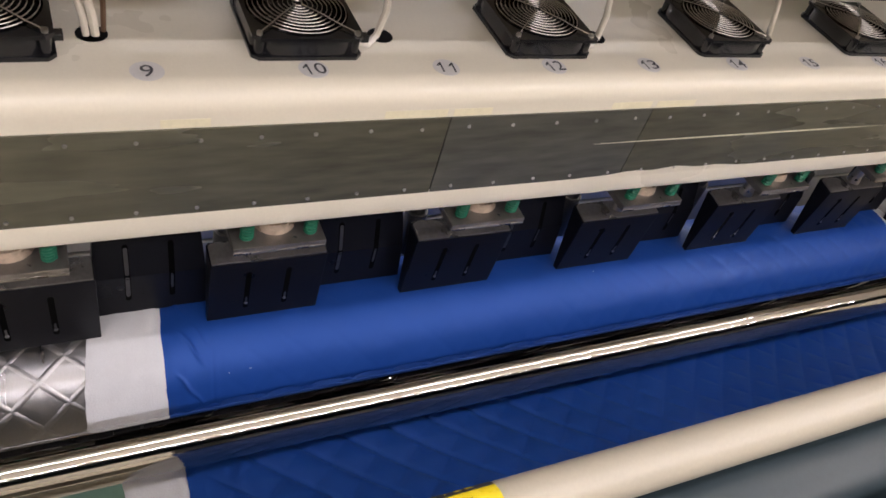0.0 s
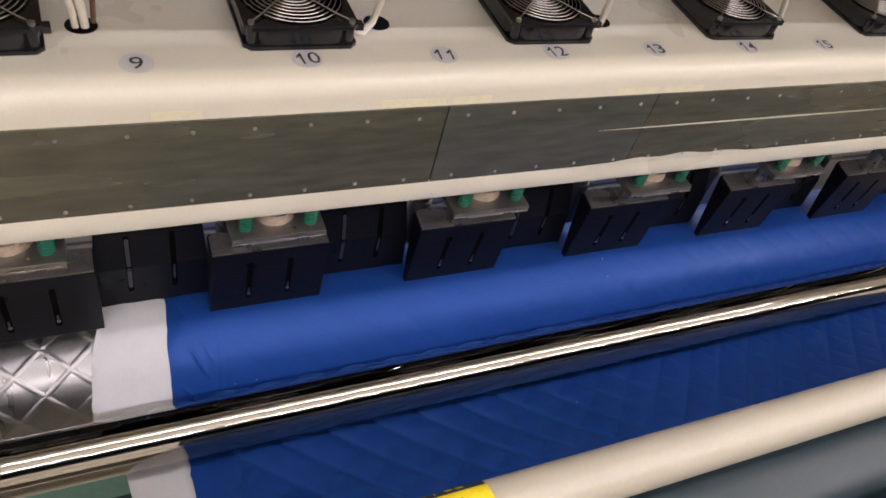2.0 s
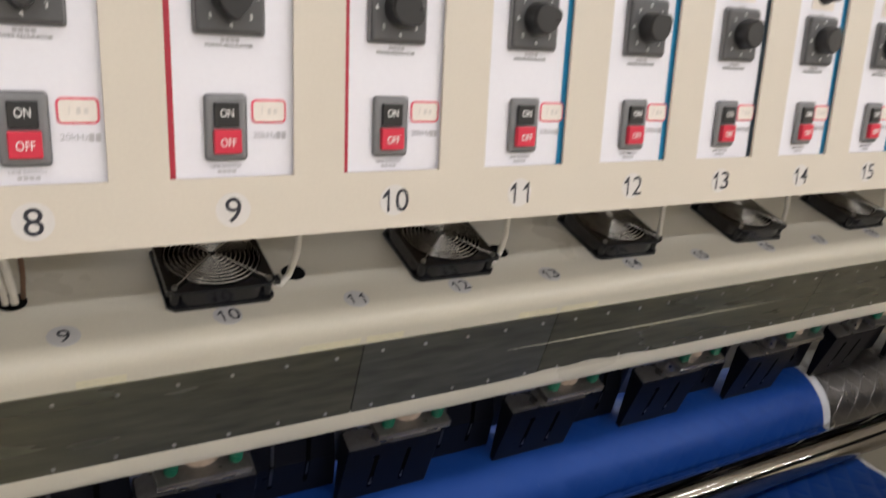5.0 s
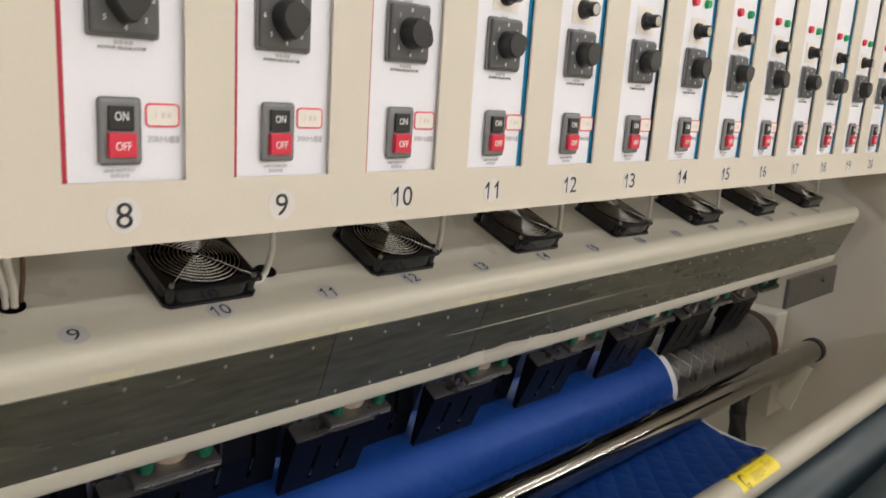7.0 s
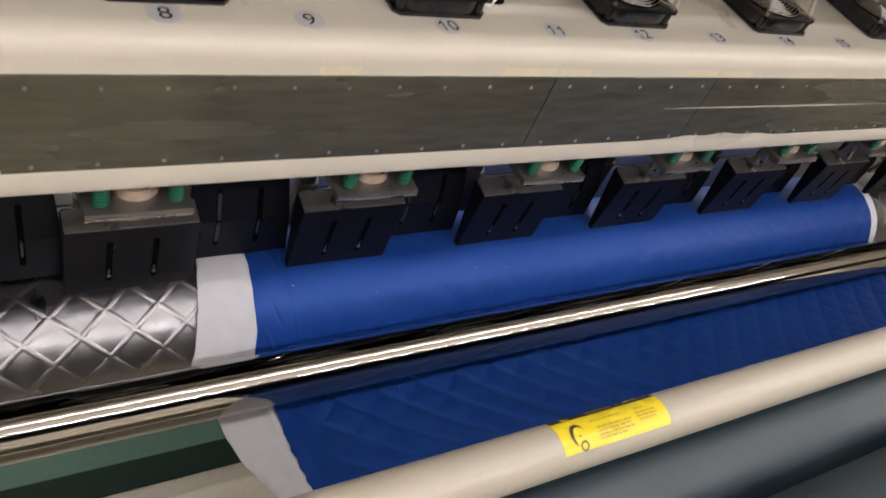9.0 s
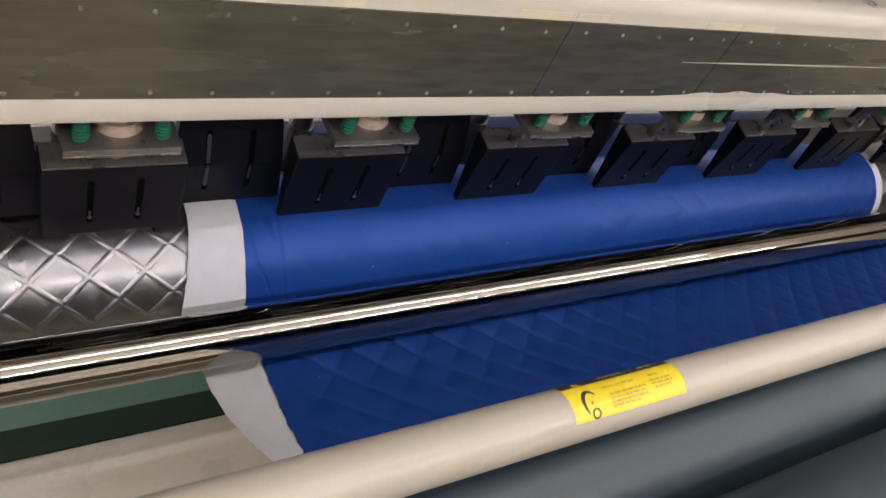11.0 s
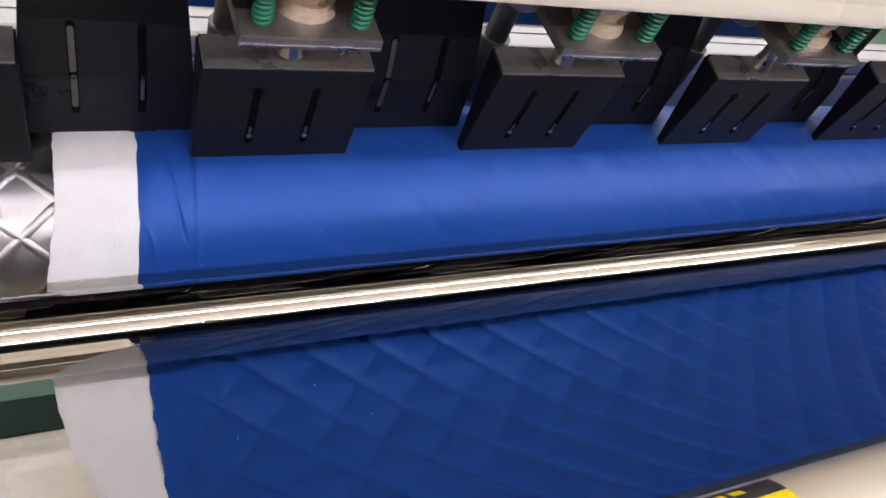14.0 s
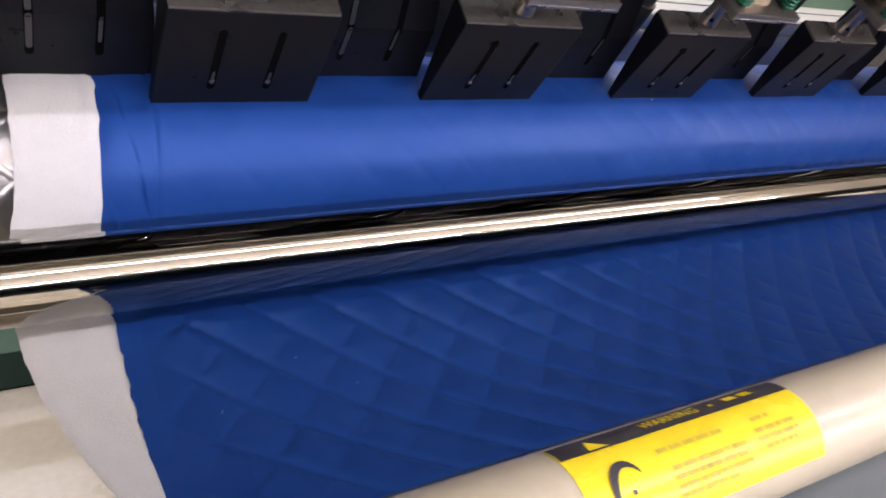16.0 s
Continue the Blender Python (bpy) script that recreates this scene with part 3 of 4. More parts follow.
def head(front):
    lab = "black ultrasonic welding head with green springs above the roller" if front else "black rear-row ultrasonic welding head above the roller"
    e = empty("ultrasonic_head", pose(0, 0, BEAM_Z, TILT), lab, "welding head", "front row heads" if front else "rear row heads")
    hw = 0.0895
    if front:
        prof = [(0.0555, -0.511), (0.0470, -0.372), (0.088, -0.366), (0.0670, -0.511)]
        body = prism(prof, -hw, hw, 0.0012, 2)
        part("housing", body, BLACK, e)
        # Slots are flat strips; the shade inside is put into the black.
        for sx in (-0.031, 0.031):
            bm = bmesh.new()
            add_slot(bm, sx, prof[0], prof[1], 0.21, 0.80, 0.0042)
            part("slot", bm, HOLEM, e)
            bm = bmesh.new()
            a, b = lerp2(prof[0], prof[1], 0.27)
            add_cyl(bm, (sx, a - 0.0006, b), (sx, a - 0.0022, b), 0.0030, 0.0022, n=12)
            part("screw", bm, DULLSCREW, e)
            bm = bmesh.new()
            add_slot(bm, sx, prof[0], prof[1], 0.28, 0.37, 0.0016, 0.0011)
            part("horn_inlay", bm, INLAY, e)
    else:
        prof = [(0.0975, -0.514), (0.0975, -0.430), (0.126, -0.333), (0.135, -0.333), (0.130, -0.420), (0.143, -0.440), (0.143, -0.520), (0.133, -0.522)]
        body = prism(prof, -hw, hw, 0.0012, 2)
        for v in body.verts:
            v.co.x *= 1.00 - 0.19 * min(max((v.co.z + 0.514) / 0.181, 0.0), 1.0)
        part("housing", body, BLACK, e)
        for sx in (-0.033, 0.031):
            bm = bmesh.new()
            add_slot(bm, sx, prof[0], prof[1], 0.42, 1.0, 0.0042)
            add_slot(bm, sx, prof[1], prof[2], 0.0, 0.52, 0.0042)
            part("slot", bm, HOLEM, e)
            bm = bmesh.new()
            add_slot(bm, sx, prof[0], prof[1], 0.52 if sx < 0 else 0.62, 0.97, 0.0030 if sx < 0 else 0.0018, 0.0012)
            if sx < 0:
                add_slot(bm, sx, prof[1], prof[2], 0.06, 0.48, 0.0030, 0.0012)
            part("horn_inlay", bm, INLAY, e)
    if front:
        part("top_plate", prism([(0.0485, -0.3715), (0.0485, -0.3685), (0.087, -0.3625), (0.087, -0.3655)], -hw + 0.002, hw - 0.002), TOPPLATE, e, "dull reflective metal top plate")
        bm = bmesh.new()
        add_cyl(bm, (-0.080, 0.088, -0.302), (-0.080, 0.088, -0.294), 0.016, 0.024, n=28)
        add_cyl(bm, (-0.080, 0.088, -0.294), (-0.080, 0.088, -0.205), 0.024, n=28)
        part("shell", bm, PLATE, e, "dull grey cylinder shell", smooth=True)
        bm = bmesh.new()
        add_cyl(bm, (-0.045, 0.150, -0.506), (-0.045, 0.150, -0.498), 0.012, 0.020, n=24)
        add_cyl(bm, (-0.045, 0.150, -0.498), (-0.045, 0.150, -0.400), 0.020, n=24)
        add_cyl(bm, (-0.045, 0.150, -0.400), (-0.045, 0.150, -0.330), 0.015, n=24)
        part("air_cylinder", bm, GREY, e, "dull grey air cylinder", smooth=True)
    ea = -0.004
    if not front:
        part("transducer", cyl((0, 0.142, -0.333), (0, 0.142, -0.200), 0.012, n=24), GREY, e, "grey transducer body", smooth=True)
        return e
    bm = bmesh.new()
    add_cyl(bm, (0, 0.070, -0.364), (0, 0.070, -0.345), 0.0150, 0.0115, n=28)
    add_cyl(bm, (0, 0.070, -0.345), (0, 0.070, -0.296), 0.0115, 0.0115, n=28)
    part("booster", bm, NICKEL, e, "bright nickel booster", smooth=True)
    pl = part("spring_plate", box(-0.0715, 0.0605, ea, ea + 0.115, -0.297, -0.285, 0.0015), PLATE, e, "dull plated spring plate")
    part("edge_strip", box(-0.0705, 0.0595, ea - 0.0012, ea - 0.0001, -0.2962, -0.2935), NICKEL, pl, "bright lower edge")
    for sx in (-0.050, 0.040):
        for aa in (ea + 0.018, ea + 0.095):
            bm = bmesh.new()
            turns, n = 12.5, 150
            add_tube_path(bm, [(sx + 0.0076 * math.cos(2 * math.pi * turns * i / n), aa + 0.0076 * math.sin(2 * math.pi * turns * i / n), -0.283 + 0.070 * i / n) for i in range(n + 1)], 0.0025, 6)
            part("spring", bm, SPRING, e, "green coil spring", smooth=True)
            part("guide_pin", cyl((sx, aa, -0.285), (sx, aa, -0.20), 0.0048, n=12), SPRING, e, smooth=True)
    bm = bmesh.new()
    ta = ea + 0.050
    add_cyl(bm, (-0.005, ta, -0.285), (-0.005, ta, -0.270), 0.031, 0.028, n=28)
    add_cyl(bm, (-0.005, ta, -0.270), (-0.005, ta, -0.257), 0.022, n=28)
    add_cyl(bm, (-0.005, ta, -0.257), (-0.005, ta, -0.200), 0.027, n=28)
    part("transducer", bm, COPPER, e, "cream and copper transducer", smooth=True)
    return e


def lerp2(p, q, t):
    return p[0] + (q[0] - p[0]) * t, p[1] + (q[1] - p[1]) * t


def add_slot(bm, sx, p, q, t0, t1, hw, proud=0.0005):
    """A long narrow slot on the face between section points p and q."""
    a0, b0 = lerp2(p, q, t0)
    a1, b1 = lerp2(p, q, t1)
    pts = []
    n = 6
    L = math.hypot(a1 - a0, b1 - b0)
    ua, ub = (a1 - a0) / L, (b1 - b0) / L
    for i in range(n + 1):
        t = math.pi + math.pi * i / n
        pts.append((sx + hw * math.cos(t), hw * math.sin(t)))
    for i in range(n + 1):
        t = math.pi * i / n
        pts.append((sx + hw * math.cos(t), L + hw * math.sin(t)))
    na, nb = -ub, ua
    if na > 0:
        na, nb = -na, -nb
    A = [bm.verts.new((x, a0 + ua * s + na * proud, b0 + ub * s + nb * proud)) for x, s in pts]
    B = [bm.verts.new((x, a0 + ua * s - na * 0.002, b0 + ub * s - nb * 0.002)) for x, s in pts]
    m = len(pts)
    bm.faces.new(A)
    bm.faces.new(B[::-1])
    for i in range(m):
        bm.faces.new((A[i], A[(i + 1) % m], B[(i + 1) % m], B[i]))


hf = head(True)
hb = head(False)
FX, HP = -0.0015, 0.3335
for m in range(-1, 7):
    M = pose(FX + HP * m, 0, BEAM_Z, TILT)
    if m == -1:
        hf.matrix_basis = M
    else:
        copy_thing(hf, M)
for m in range(-2, 7):
    M = pose(FX + HP * (m + 0.5), 0, BEAM_Z, TILT)
    if m == -2:
        hb.matrix_basis = M
    else:
        copy_thing(hb, M)

# ---------------------------------------------------------------- engraved roller
RY, RZ, RR = 0.297, 0.675, 0.125
TURN = 7.80        # degrees a second, towards the viewer
RIDGE_A = 4.15     # a crossing of ridges at the start, from the top
RUN_S = 0.1070     # the quilting's place on the slack run at the start
roller = empty("pattern_roller", pose(0, RY, RZ), "shiny steel roller with raised diamond ridges", "roller")
bm = bmesh.new()
add_cyl(bm, (-1.6, 0, 0), (2.28, 0, 0), RR, n=96)
part("barrel", bm, ROLLER, roller, smooth=True)
part("flange", cyl((2.28, 0, 0), (2.345, 0, 0), RR - 0.004, n=64), RUST, roller, "brown rusty end ring", smooth=True)
part("shaft", cyl((2.345, 0, 0), (2.45, 0, 0), 0.04, n=32), GREY, roller, smooth=True)


def ridge(xa, xb, hand, i):
    """One raised helical ridge; the two hands cross into diamonds."""
    n_around, px = 11, 0.0745
    x_ref, ang_ref = -0.299, radians(RIDGE_A)
    dang = 2 * math.pi / n_around
    bm = bmesh.new()
    prev = None
    for x in np.arange(xa, xb + 1e-6, 0.0062):
        ring = []
        for off, h in ((-0.0066, -0.0005), (-0.0032, 0.0004), (-0.0012, 0.0009), (0.0012, 0.0009), (0.0032, 0.0004), (0.0066, -0.0005)):
            xx = x - hand * off * 0.7
            aa = ang_ref + i * dang + hand * (x - x_ref) * dang / px + off * 0.7 / RR
            r = RR + h
            ring.append(bm.verts.new((xx, -r * math.sin(aa), r * math.cos(aa))))
        if prev:
            for a in range(5):
                bm.faces.new((prev[a], prev[a + 1], ring[a + 1], ring[a]))
        prev = ring
    part("ridge", bm, RIDGE, roller, smooth=True)


for hand in (1, -1):
    for i in range(11):
        ridge(-0.62, -0.16, hand, i)
        ridge(1.54, 2.27, hand, i)

# ---------------------------------------------------------------- chrome guide bar, guard tube, drums
bar = empty("guide_bar", pose(0, 0.071, 0.695), "polished chrome guide bar in front of the roller", "guide bar")
part("bar", cyl((-1.6, 0, 0), (2.378, 0, 0), 0.0400, n=96), BARCHROME, bar, smooth=True)
part("end_cap", cyl((2.3781, 0, 0), (2.400, 0, 0), 0.0445, n=32), CABLEBLK, bar, "black end cap", smooth=True)

TY, TZ, TR = -0.4372, 0.9714, 0.0245
tube = empty("guard_tube", pose(0, TY, TZ), "cream painted guard tube with yellow warning labels", "guard rail")
part("tube", cyl((-1.6, 0, 0), (2.449, 0, 0), TR, n=64), TUBEPAINT_DIM, tube, smooth=True)


def add_wrap(bm, xa, xb, t0, t1, r, n=14):
    """A patch wrapped round the tube, angles from the top towards the viewer."""
    A, B = [], []
    for i in range(n + 1):
        t = radians(t0 + (t1 - t0) * i / n)
        A.append(bm.verts.new((xa, -r * math.sin(t), r * math.cos(t))))
        B.append(bm.verts.new((xb, -r * math.sin(t), r * math.cos(t))))
    for i in range(n):
        bm.faces.new((A[i], A[i + 1], B[i + 1], B[i]))


LABELINK = mat("label_ink", (0.42, 0.33, 0.02), 0.5, 0, 0.25, 90, 400, 0.0)


def add_arc_mark(bm, xa, r, x0, x1, t0, t1, slant=0.0):
    """A small four-cornered mark on the tube; slant shifts its upper side along the tube."""
    P = [(x0, t1), (x1, t1), (x1 + slant, t0), (x0 + slant, t0)]
    bm.faces.new([bm.verts.new((xa + x, -r * math.sin(radians(t)), r * math.cos(radians(t)))) for x, t in P])


def warning_label(xa):
    W = 0.132
    bm = bmesh.new()
    add_wrap(bm, xa, xa + W, -40, 60, TR + 0.0004)
    lab = part("warning_label", bm, YELLOW, tube, "yellow vinyl warning label", smooth=True)
    bm = bmesh.new()
    add_wrap(bm, xa + 0.0005, xa + W - 0.0005, -40, -17, TR + 0.0007)
    part("header", bm, INK, lab, "black header band", smooth=True)
    r = TR + 0.0010
    bm = bmesh.new()
    bm.faces.new([bm.verts.new((xa + x, -r * math.sin(radians(t)), r * math.cos(radians(t)))) for x, t in ((0.0145, -18.5), (0.0245, -18.5), (0.0165, -32.5))])
    part("warning_triangle", bm, YELLOW, lab)
    wt = text_mesh("warning_text", "WARNING", 0.0064, pose(0, 0, 0), YELLOW, lab, 0.0)
    for v in wt.data.vertices:
        an = radians(-28.5) - v.co.y / TR
        v.co = Vector((xa + 0.0615 + v.co.x * 1.05, -r * math.sin(an), r * math.cos(an)))
    bm = bmesh.new()
    add_arc_mark(bm, xa, r, 0.0850, 0.0870, -30, -26)
    part("header_mark", bm, YELLOW, lab)
    for x0 in (0.0960, 0.1060):
        bm = bmesh.new()
        add_arc_mark(bm, xa, r, x0, x0 + 0.0070, -33, -26, -0.0012)
        part("header_mark", bm, YELLOW, lab)
    # lines of print, each a run of words
    rows = [(3.5, 0.0400, 0.0790), (3.5, 0.0950, 0.1080), (21, 0.0430, 0.0860), (29, 0.0430, 0.0840), (37, 0.0430, 0.0870), (45, 0.0430, 0.0760),
            (15, 0.0930, 0.1210), (23, 0.0930, 0.1190), (31, 0.0950, 0.1160)]
    rnd = random.Random(5)
    for t, x0, x1 in rows:
        x = x0
        while x < x1 - 0.002:
            w = rnd.uniform(0.0025, 0.0075)
            bm = bmesh.new()
            add_wrap(bm, xa + x, xa + min(x + w, x1), t - 2.1, t + 2.1, r, 2)
            part("print_line", bm, LABELINK, lab)
            x += w + 0.0012
    bm = bmesh.new()
    prev = None
    for i in range(19):
        t = math.pi * (0.18 + 1.10 * i / 18)
        cx, cs = xa + 0.0215 + 0.0080 * math.cos(t), 0.0120 - 0.0105 * math.sin(t)
        wdt = 0.0015 * math.sin(math.pi * i / 18) + 0.0003
        q = []
        for sg in (-1, 1):
            xx = cx + sg * wdt * math.cos(t)
            an = (cs - sg * wdt * math.sin(t)) / TR
            q.append(bm.verts.new((xx, -r * math.sin(an), r * math.cos(an))))
        if prev:
            bm.faces.new((prev[0], q[0], q[1], prev[1]))
        prev = q
    add_wrap(bm, xa + 0.0208, xa + 0.0226, 26, 30, r, 2)
    loop = []
    for i in range(16):
        t = 2 * math.pi * i / 16
        q = []
        for rad in (0.0046, 0.0032):
            an = (0.0212 + rad * math.sin(t)) / TR
            q.append(bm.verts.new((xa + 0.0235 + rad * math.cos(t), -r * math.sin(an), r * math.cos(an))))
        loop.append(q)
    for i in range(16):
        p, q = loop[i], loop[(i + 1) % 16]
        bm.faces.new((p[0], q[0], q[1], p[1]))
    part("pictogram", bm, INK, lab, smooth=True)


for xa in (-0.0905, 0.6220):
    warning_label(xa)

for nm, cy in (("rear", -0.427), ("front", -0.580)):
    d = empty("winder_drum", pose(0, cy, 0.858), "dark teal rubber covered winding drum", "drum", "winding drums")
    part("drum_shell", cyl((-1.6, 0, 0), (2.40, 0, 0), 0.074, n=80), RUBBER, d, smooth=True)
    part("axle", cyl((2.40, 0, 0), (2.449, 0, 0), 0.03, n=24), GREY, d)

# ---------------------------------------------------------------- cloth
CR = 0.1305          # cloth radius on the roller
C_PITCH = 0.0745     # quilting diamonds along the roller
ARC_Y, ARC_Z, ARC_R = -0.0569, 1.0946, 0.4766   # the slack run hangs in this arc, centre above it
SPEED = radians(TURN) * 0.1333                  # the web's speed


def arc_s(phi):
    """Way along the slack run from under the bar, towards the winder."""
    return (0.2802 - phi) * ARC_R


def wad_left(a):
    """The wadding's free edge wanders a little round the roller; a in degrees."""
    return float(np.interp(a, (-100, -59, -27, 12, 29, 66, 110), (-0.226, -0.229, -0.241, -0.256, -0.267, -0.278, -0.283)))


def blue_left(a):
    return float(np.interp(a, (-100, -40, 0, 20, 76), (-0.148, -0.155, -0.158, -0.162, -0.165)))


def tooth(s, k):
    """Small teeth of a cut edge."""
    return noise.noise((s * 60, k, 3.1)) * 0.6 + 0.8 * noise.noise((s * 260, k, 7.7)) * max(0.0, 0.3 + 1.4 * noise.noise((s * 35, k, 1.3)))


def pillow(u, v, pa, pb, ka=1.0, kb=1.0):
    """Height between two sets of crossing seams, 0 on a seam and 1 in the middle."""
    a, b = abs(math.sin(math.pi * (u + v))), abs(math.sin(math.pi * (u - v)))
    return min(1 - (1 - a ** pa) * ka, 1 - (1 - b ** pb) * kb)


# diagonal creases near the cloth's edge: angle and x at both ends, height, half width
CREASES = ((34, -0.137, 60, -0.103, 0.0034, 0.0040), (30, -0.118, 50, -0.094, 0.0016, 0.0034), (-82, -0.121, -38, -0.101, -0.0024, 0.0024),
           (-66, -0.118, -36, -0.100, -0.0022, 0.0020), (-80, -0.117, -50, -0.106, 0.0020, 0.0032), (-104, -0.131, -84, -0.118, -0.0026, 0.0026),
           (62, -0.150, 82, -0.118, 0.0030, 0.0036), (70, -0.140, 92, -0.098, 0.0022, 0.0034), (2, -0.146, 24, -0.120, 0.0022, 0.0034),
           (-24, -0.138, 4, -0.108, -0.0018, 0.0028), (-50, -0.146, -22, -0.128, 0.0016, 0.0034), (84, -0.120, 104, -0.086, 0.0026, 0.0034))


def wrap_height(x, a):
    """Cloth pressed on the roller: shallow pillows, creased near its edge; a in degrees."""
    s = radians(a) * CR
    far = min(max((x - 0.10) / 0.5, 0.0), 1.0)
    edge = min(max((x + 0.105) / 0.05, 0.0), 1.0)
    p = pillow((x + 0.299) / C_PITCH, (a - RIDGE_A) * 11 / 360.0, 0.50, 0.50)
    n1 = noise.noise((x * 3.1, s * 7.0, 0.3))
    n2 = noise.noise((x * 9.0 + 4, s * 16.0, 1.7))
    n3 = noise.noise((x * 26.0, s * 34.0, 5.1))
    h = p * edge * (0.0009 + 0.0002 * far + 0.0004 * n2) + 0.0005 * n1 + 0.0006 * n2 + 0.0004 * n3
    f = x + 0.0935 - 0.003 * math.sin(s * 22)
    fold = 0.30 + 0.70 * min(max((-a - 15) / 20.0, 0.0), 1.0) * (0.7 + 0.6 * n2)
    h += fold * (-0.0014 * math.exp(-(f / 0.0022) ** 2) + 0.0012 * math.exp(-((f - 0.006) / 0.004) ** 2))
    if x < -0.07:
        for a0, x0, a1, x1, up, wd in CREASES:
            t = (a - a0) / (a1 - a0)
            if 0 < t < 1:
                d = x - (x0 + (x1 - x0) * t) - 0.002 * math.sin(t * 6)
                h += 0.95 * up * math.sin(math.pi * t) ** 0.7 * math.exp(-(d / (0.75 * wd)) ** 2)
        near = max(0.0, 1 - (x + 0.160) / 0.075)
        h -= 0.0050 * max(0.0, 1 - (x - blue_left(a)) / 0.032) ** 1.6
        h += 0.0022 * near * (noise.noise((x * 34.0, s * 13.0 + x * 20, 2.2)) + 0.2)
    return h


def run_height(x, s):
    """Cloth hanging loose towards the winder: full pillows, one seam drawn tighter where it leaves the bar."""
    slack = abs(((s + 0.005) / 0.245 + 0.5) % 1.0 - 0.5) * 2.0 if s < 0 else min(max((s - 0.004) / 0.17, 0.0), 1.0)
    slack = min(slack * 1.1, 1.0)
    far = min(max((x - 0.25) / 0.5, 0.0), 1.0)
    edge = min(max((x + 0.135) / 0.05, 0.0), 1.0)
    p = pillow((x + 0.096) / C_PITCH, (s + RUN_S) / 0.0810, 0.46, 0.31, 0.20 + 0.55 * max(0.8 * slack, far), 1.0 - 0.55 * far)
    n1 = noise.noise((x * 3.1, s * 7.0, 0.3))
    n2 = noise.noise((x * 9.0 + 4, s * 16.0, 1.7))
    n3 = noise.noise((x * 26.0, s * 34.0, 5.1))
    h = p * edge * 0.0122 * (1 - 0.42 * max(far, max(slack - 0.5, 0.0) * 1.4)) + 0.0012 * n1 + 0.0008 * n2 + 0.0006 * n3
    # a pinched star where two seams run out, and a twisted crease
    d = math.hypot(x + 0.094, s + 0.260)
    if d < 0.035:
        h += 0.0030 * math.cos(3 * math.atan2(s + 0.260, x + 0.094) + 0.6) * math.exp(-((d - 0.010) / 0.010) ** 2)
    d = math.hypot(x + 0.083, (s - 0.022) * 0.6)
    if d < 0.04:
        h += 0.0036 * math.sin((x + 0.083) * 160 + (s - 0.022) * 60) * math.exp(-(d / 0.017) ** 2)
    h *= min(max((s + 0.285) / 0.03, 0.05), 1.0)
    near = max(0.0, 1 - (x + 0.157) / 0.07)
    return h + 0.0030 * near * noise.noise((x * 30.0, s * 22.0 + x * 12, 2.9))


def sheet(name, rows, material, parent, label):
    """A sheet from rows of points, smooth."""
    ns, nx = len(rows), len(rows[0])
    verts = [p for r in rows for p in r]
    faces = [(j * nx + i, j * nx + i + 1, (j + 1) * nx + i + 1, (j + 1) * nx + i) for j in range(ns - 1) for i in range(nx - 1)]
    me = bpy.data.meshes.new(name)
    me.from_pydata(verts, [], faces)
    me.update()
    me.polygons.foreach_set("use_smooth", [True] * len(me.polygons))
    me.materials.append(material)
    ob = new(name, me)
    ob.parent = parent
    ob["label"] = label
    return ob


def around(x, a, r):
    return (x, -r * math.sin(radians(a)), r * math.cos(radians(a)))


def on_arc(x, phi, h):
    return (x, (ARC_R - h) * math.sin(phi), -(ARC_R - h) * math.cos(phi))


fabric = empty("quilted_fabric", pose(0, 0, 0), "royal blue quilted nylon web with white wadding showing at the edges", "fabric")
XS = np.concatenate([np.arange(-0.156, -0.07, 0.0016), np.arange(-0.07, 1.570, 0.0044)])
ANG = np.arange(-180, 180.1, 1.4)


def wrap_row(a):
    s = radians(a) * CR
    left = blue_left(a) + 0.0026 * tooth(s, 0.5)
    row = []
    for x in XS:
        xx = left + (x + 0.156) if x < -0.13 else x + (left + 0.156) * max(0.0, 1 - (x + 0.13) / 0.2)
        row.append(around(xx, a, CR + 0.0028 + wrap_height(xx, a)))
    return row


wrap = sheet("roller_wrap", [wrap_row(a) for a in ANG], FABRIC, fabric, "royal blue nylon layer pressed on the roller")
wads = []
rows = []
for a in ANG:
    s = radians(a) * CR
    left, right = wad_left(a) + 0.0024 * tooth(s, 2.5), blue_left(a) + 0.010
    rows.append([around(left + (right - left) * k / 14, a, CR + (0.0006 if k == 0 else 0.0022) + 0.0014 * noise.noise((k * 0.31, s * 30, 9.0)) - (0.0036 if k > 12 else 0)) for k in range(15)])
wads.append(sheet("wadding_edge", rows, WADDING, fabric, "fluffy white wadding edge"))
rows = [[around(1.562 + 0.038 * k / 6 + (0.002 * tooth(radians(a) * CR, 4.5) if k == 6 else 0), a, CR + (0.0004 if k in (0, 6) else 0.002)) for k in range(7)] for a in ANG]
wads.append(sheet("wadding_edge", rows, WADDING, fabric, "fluffy white wadding edge"))

PHI = np.arange(0.912, -0.505, -0.0064)


def run_row(phi):
    s = arc_s(phi)
    row = []
    for i, x in enumerate(XS):
        xx = x - 0.001 + (0.0048 * tooth(s, 0.9) if i == 0 else 0.0)
        row.append(on_arc(xx, phi, 0.0024 + run_height(xx, s)))
    return row


run = sheet("slack_run", [run_row(p) for p in PHI], FABRIC, fabric, "royal blue quilted nylon layer hanging slack")

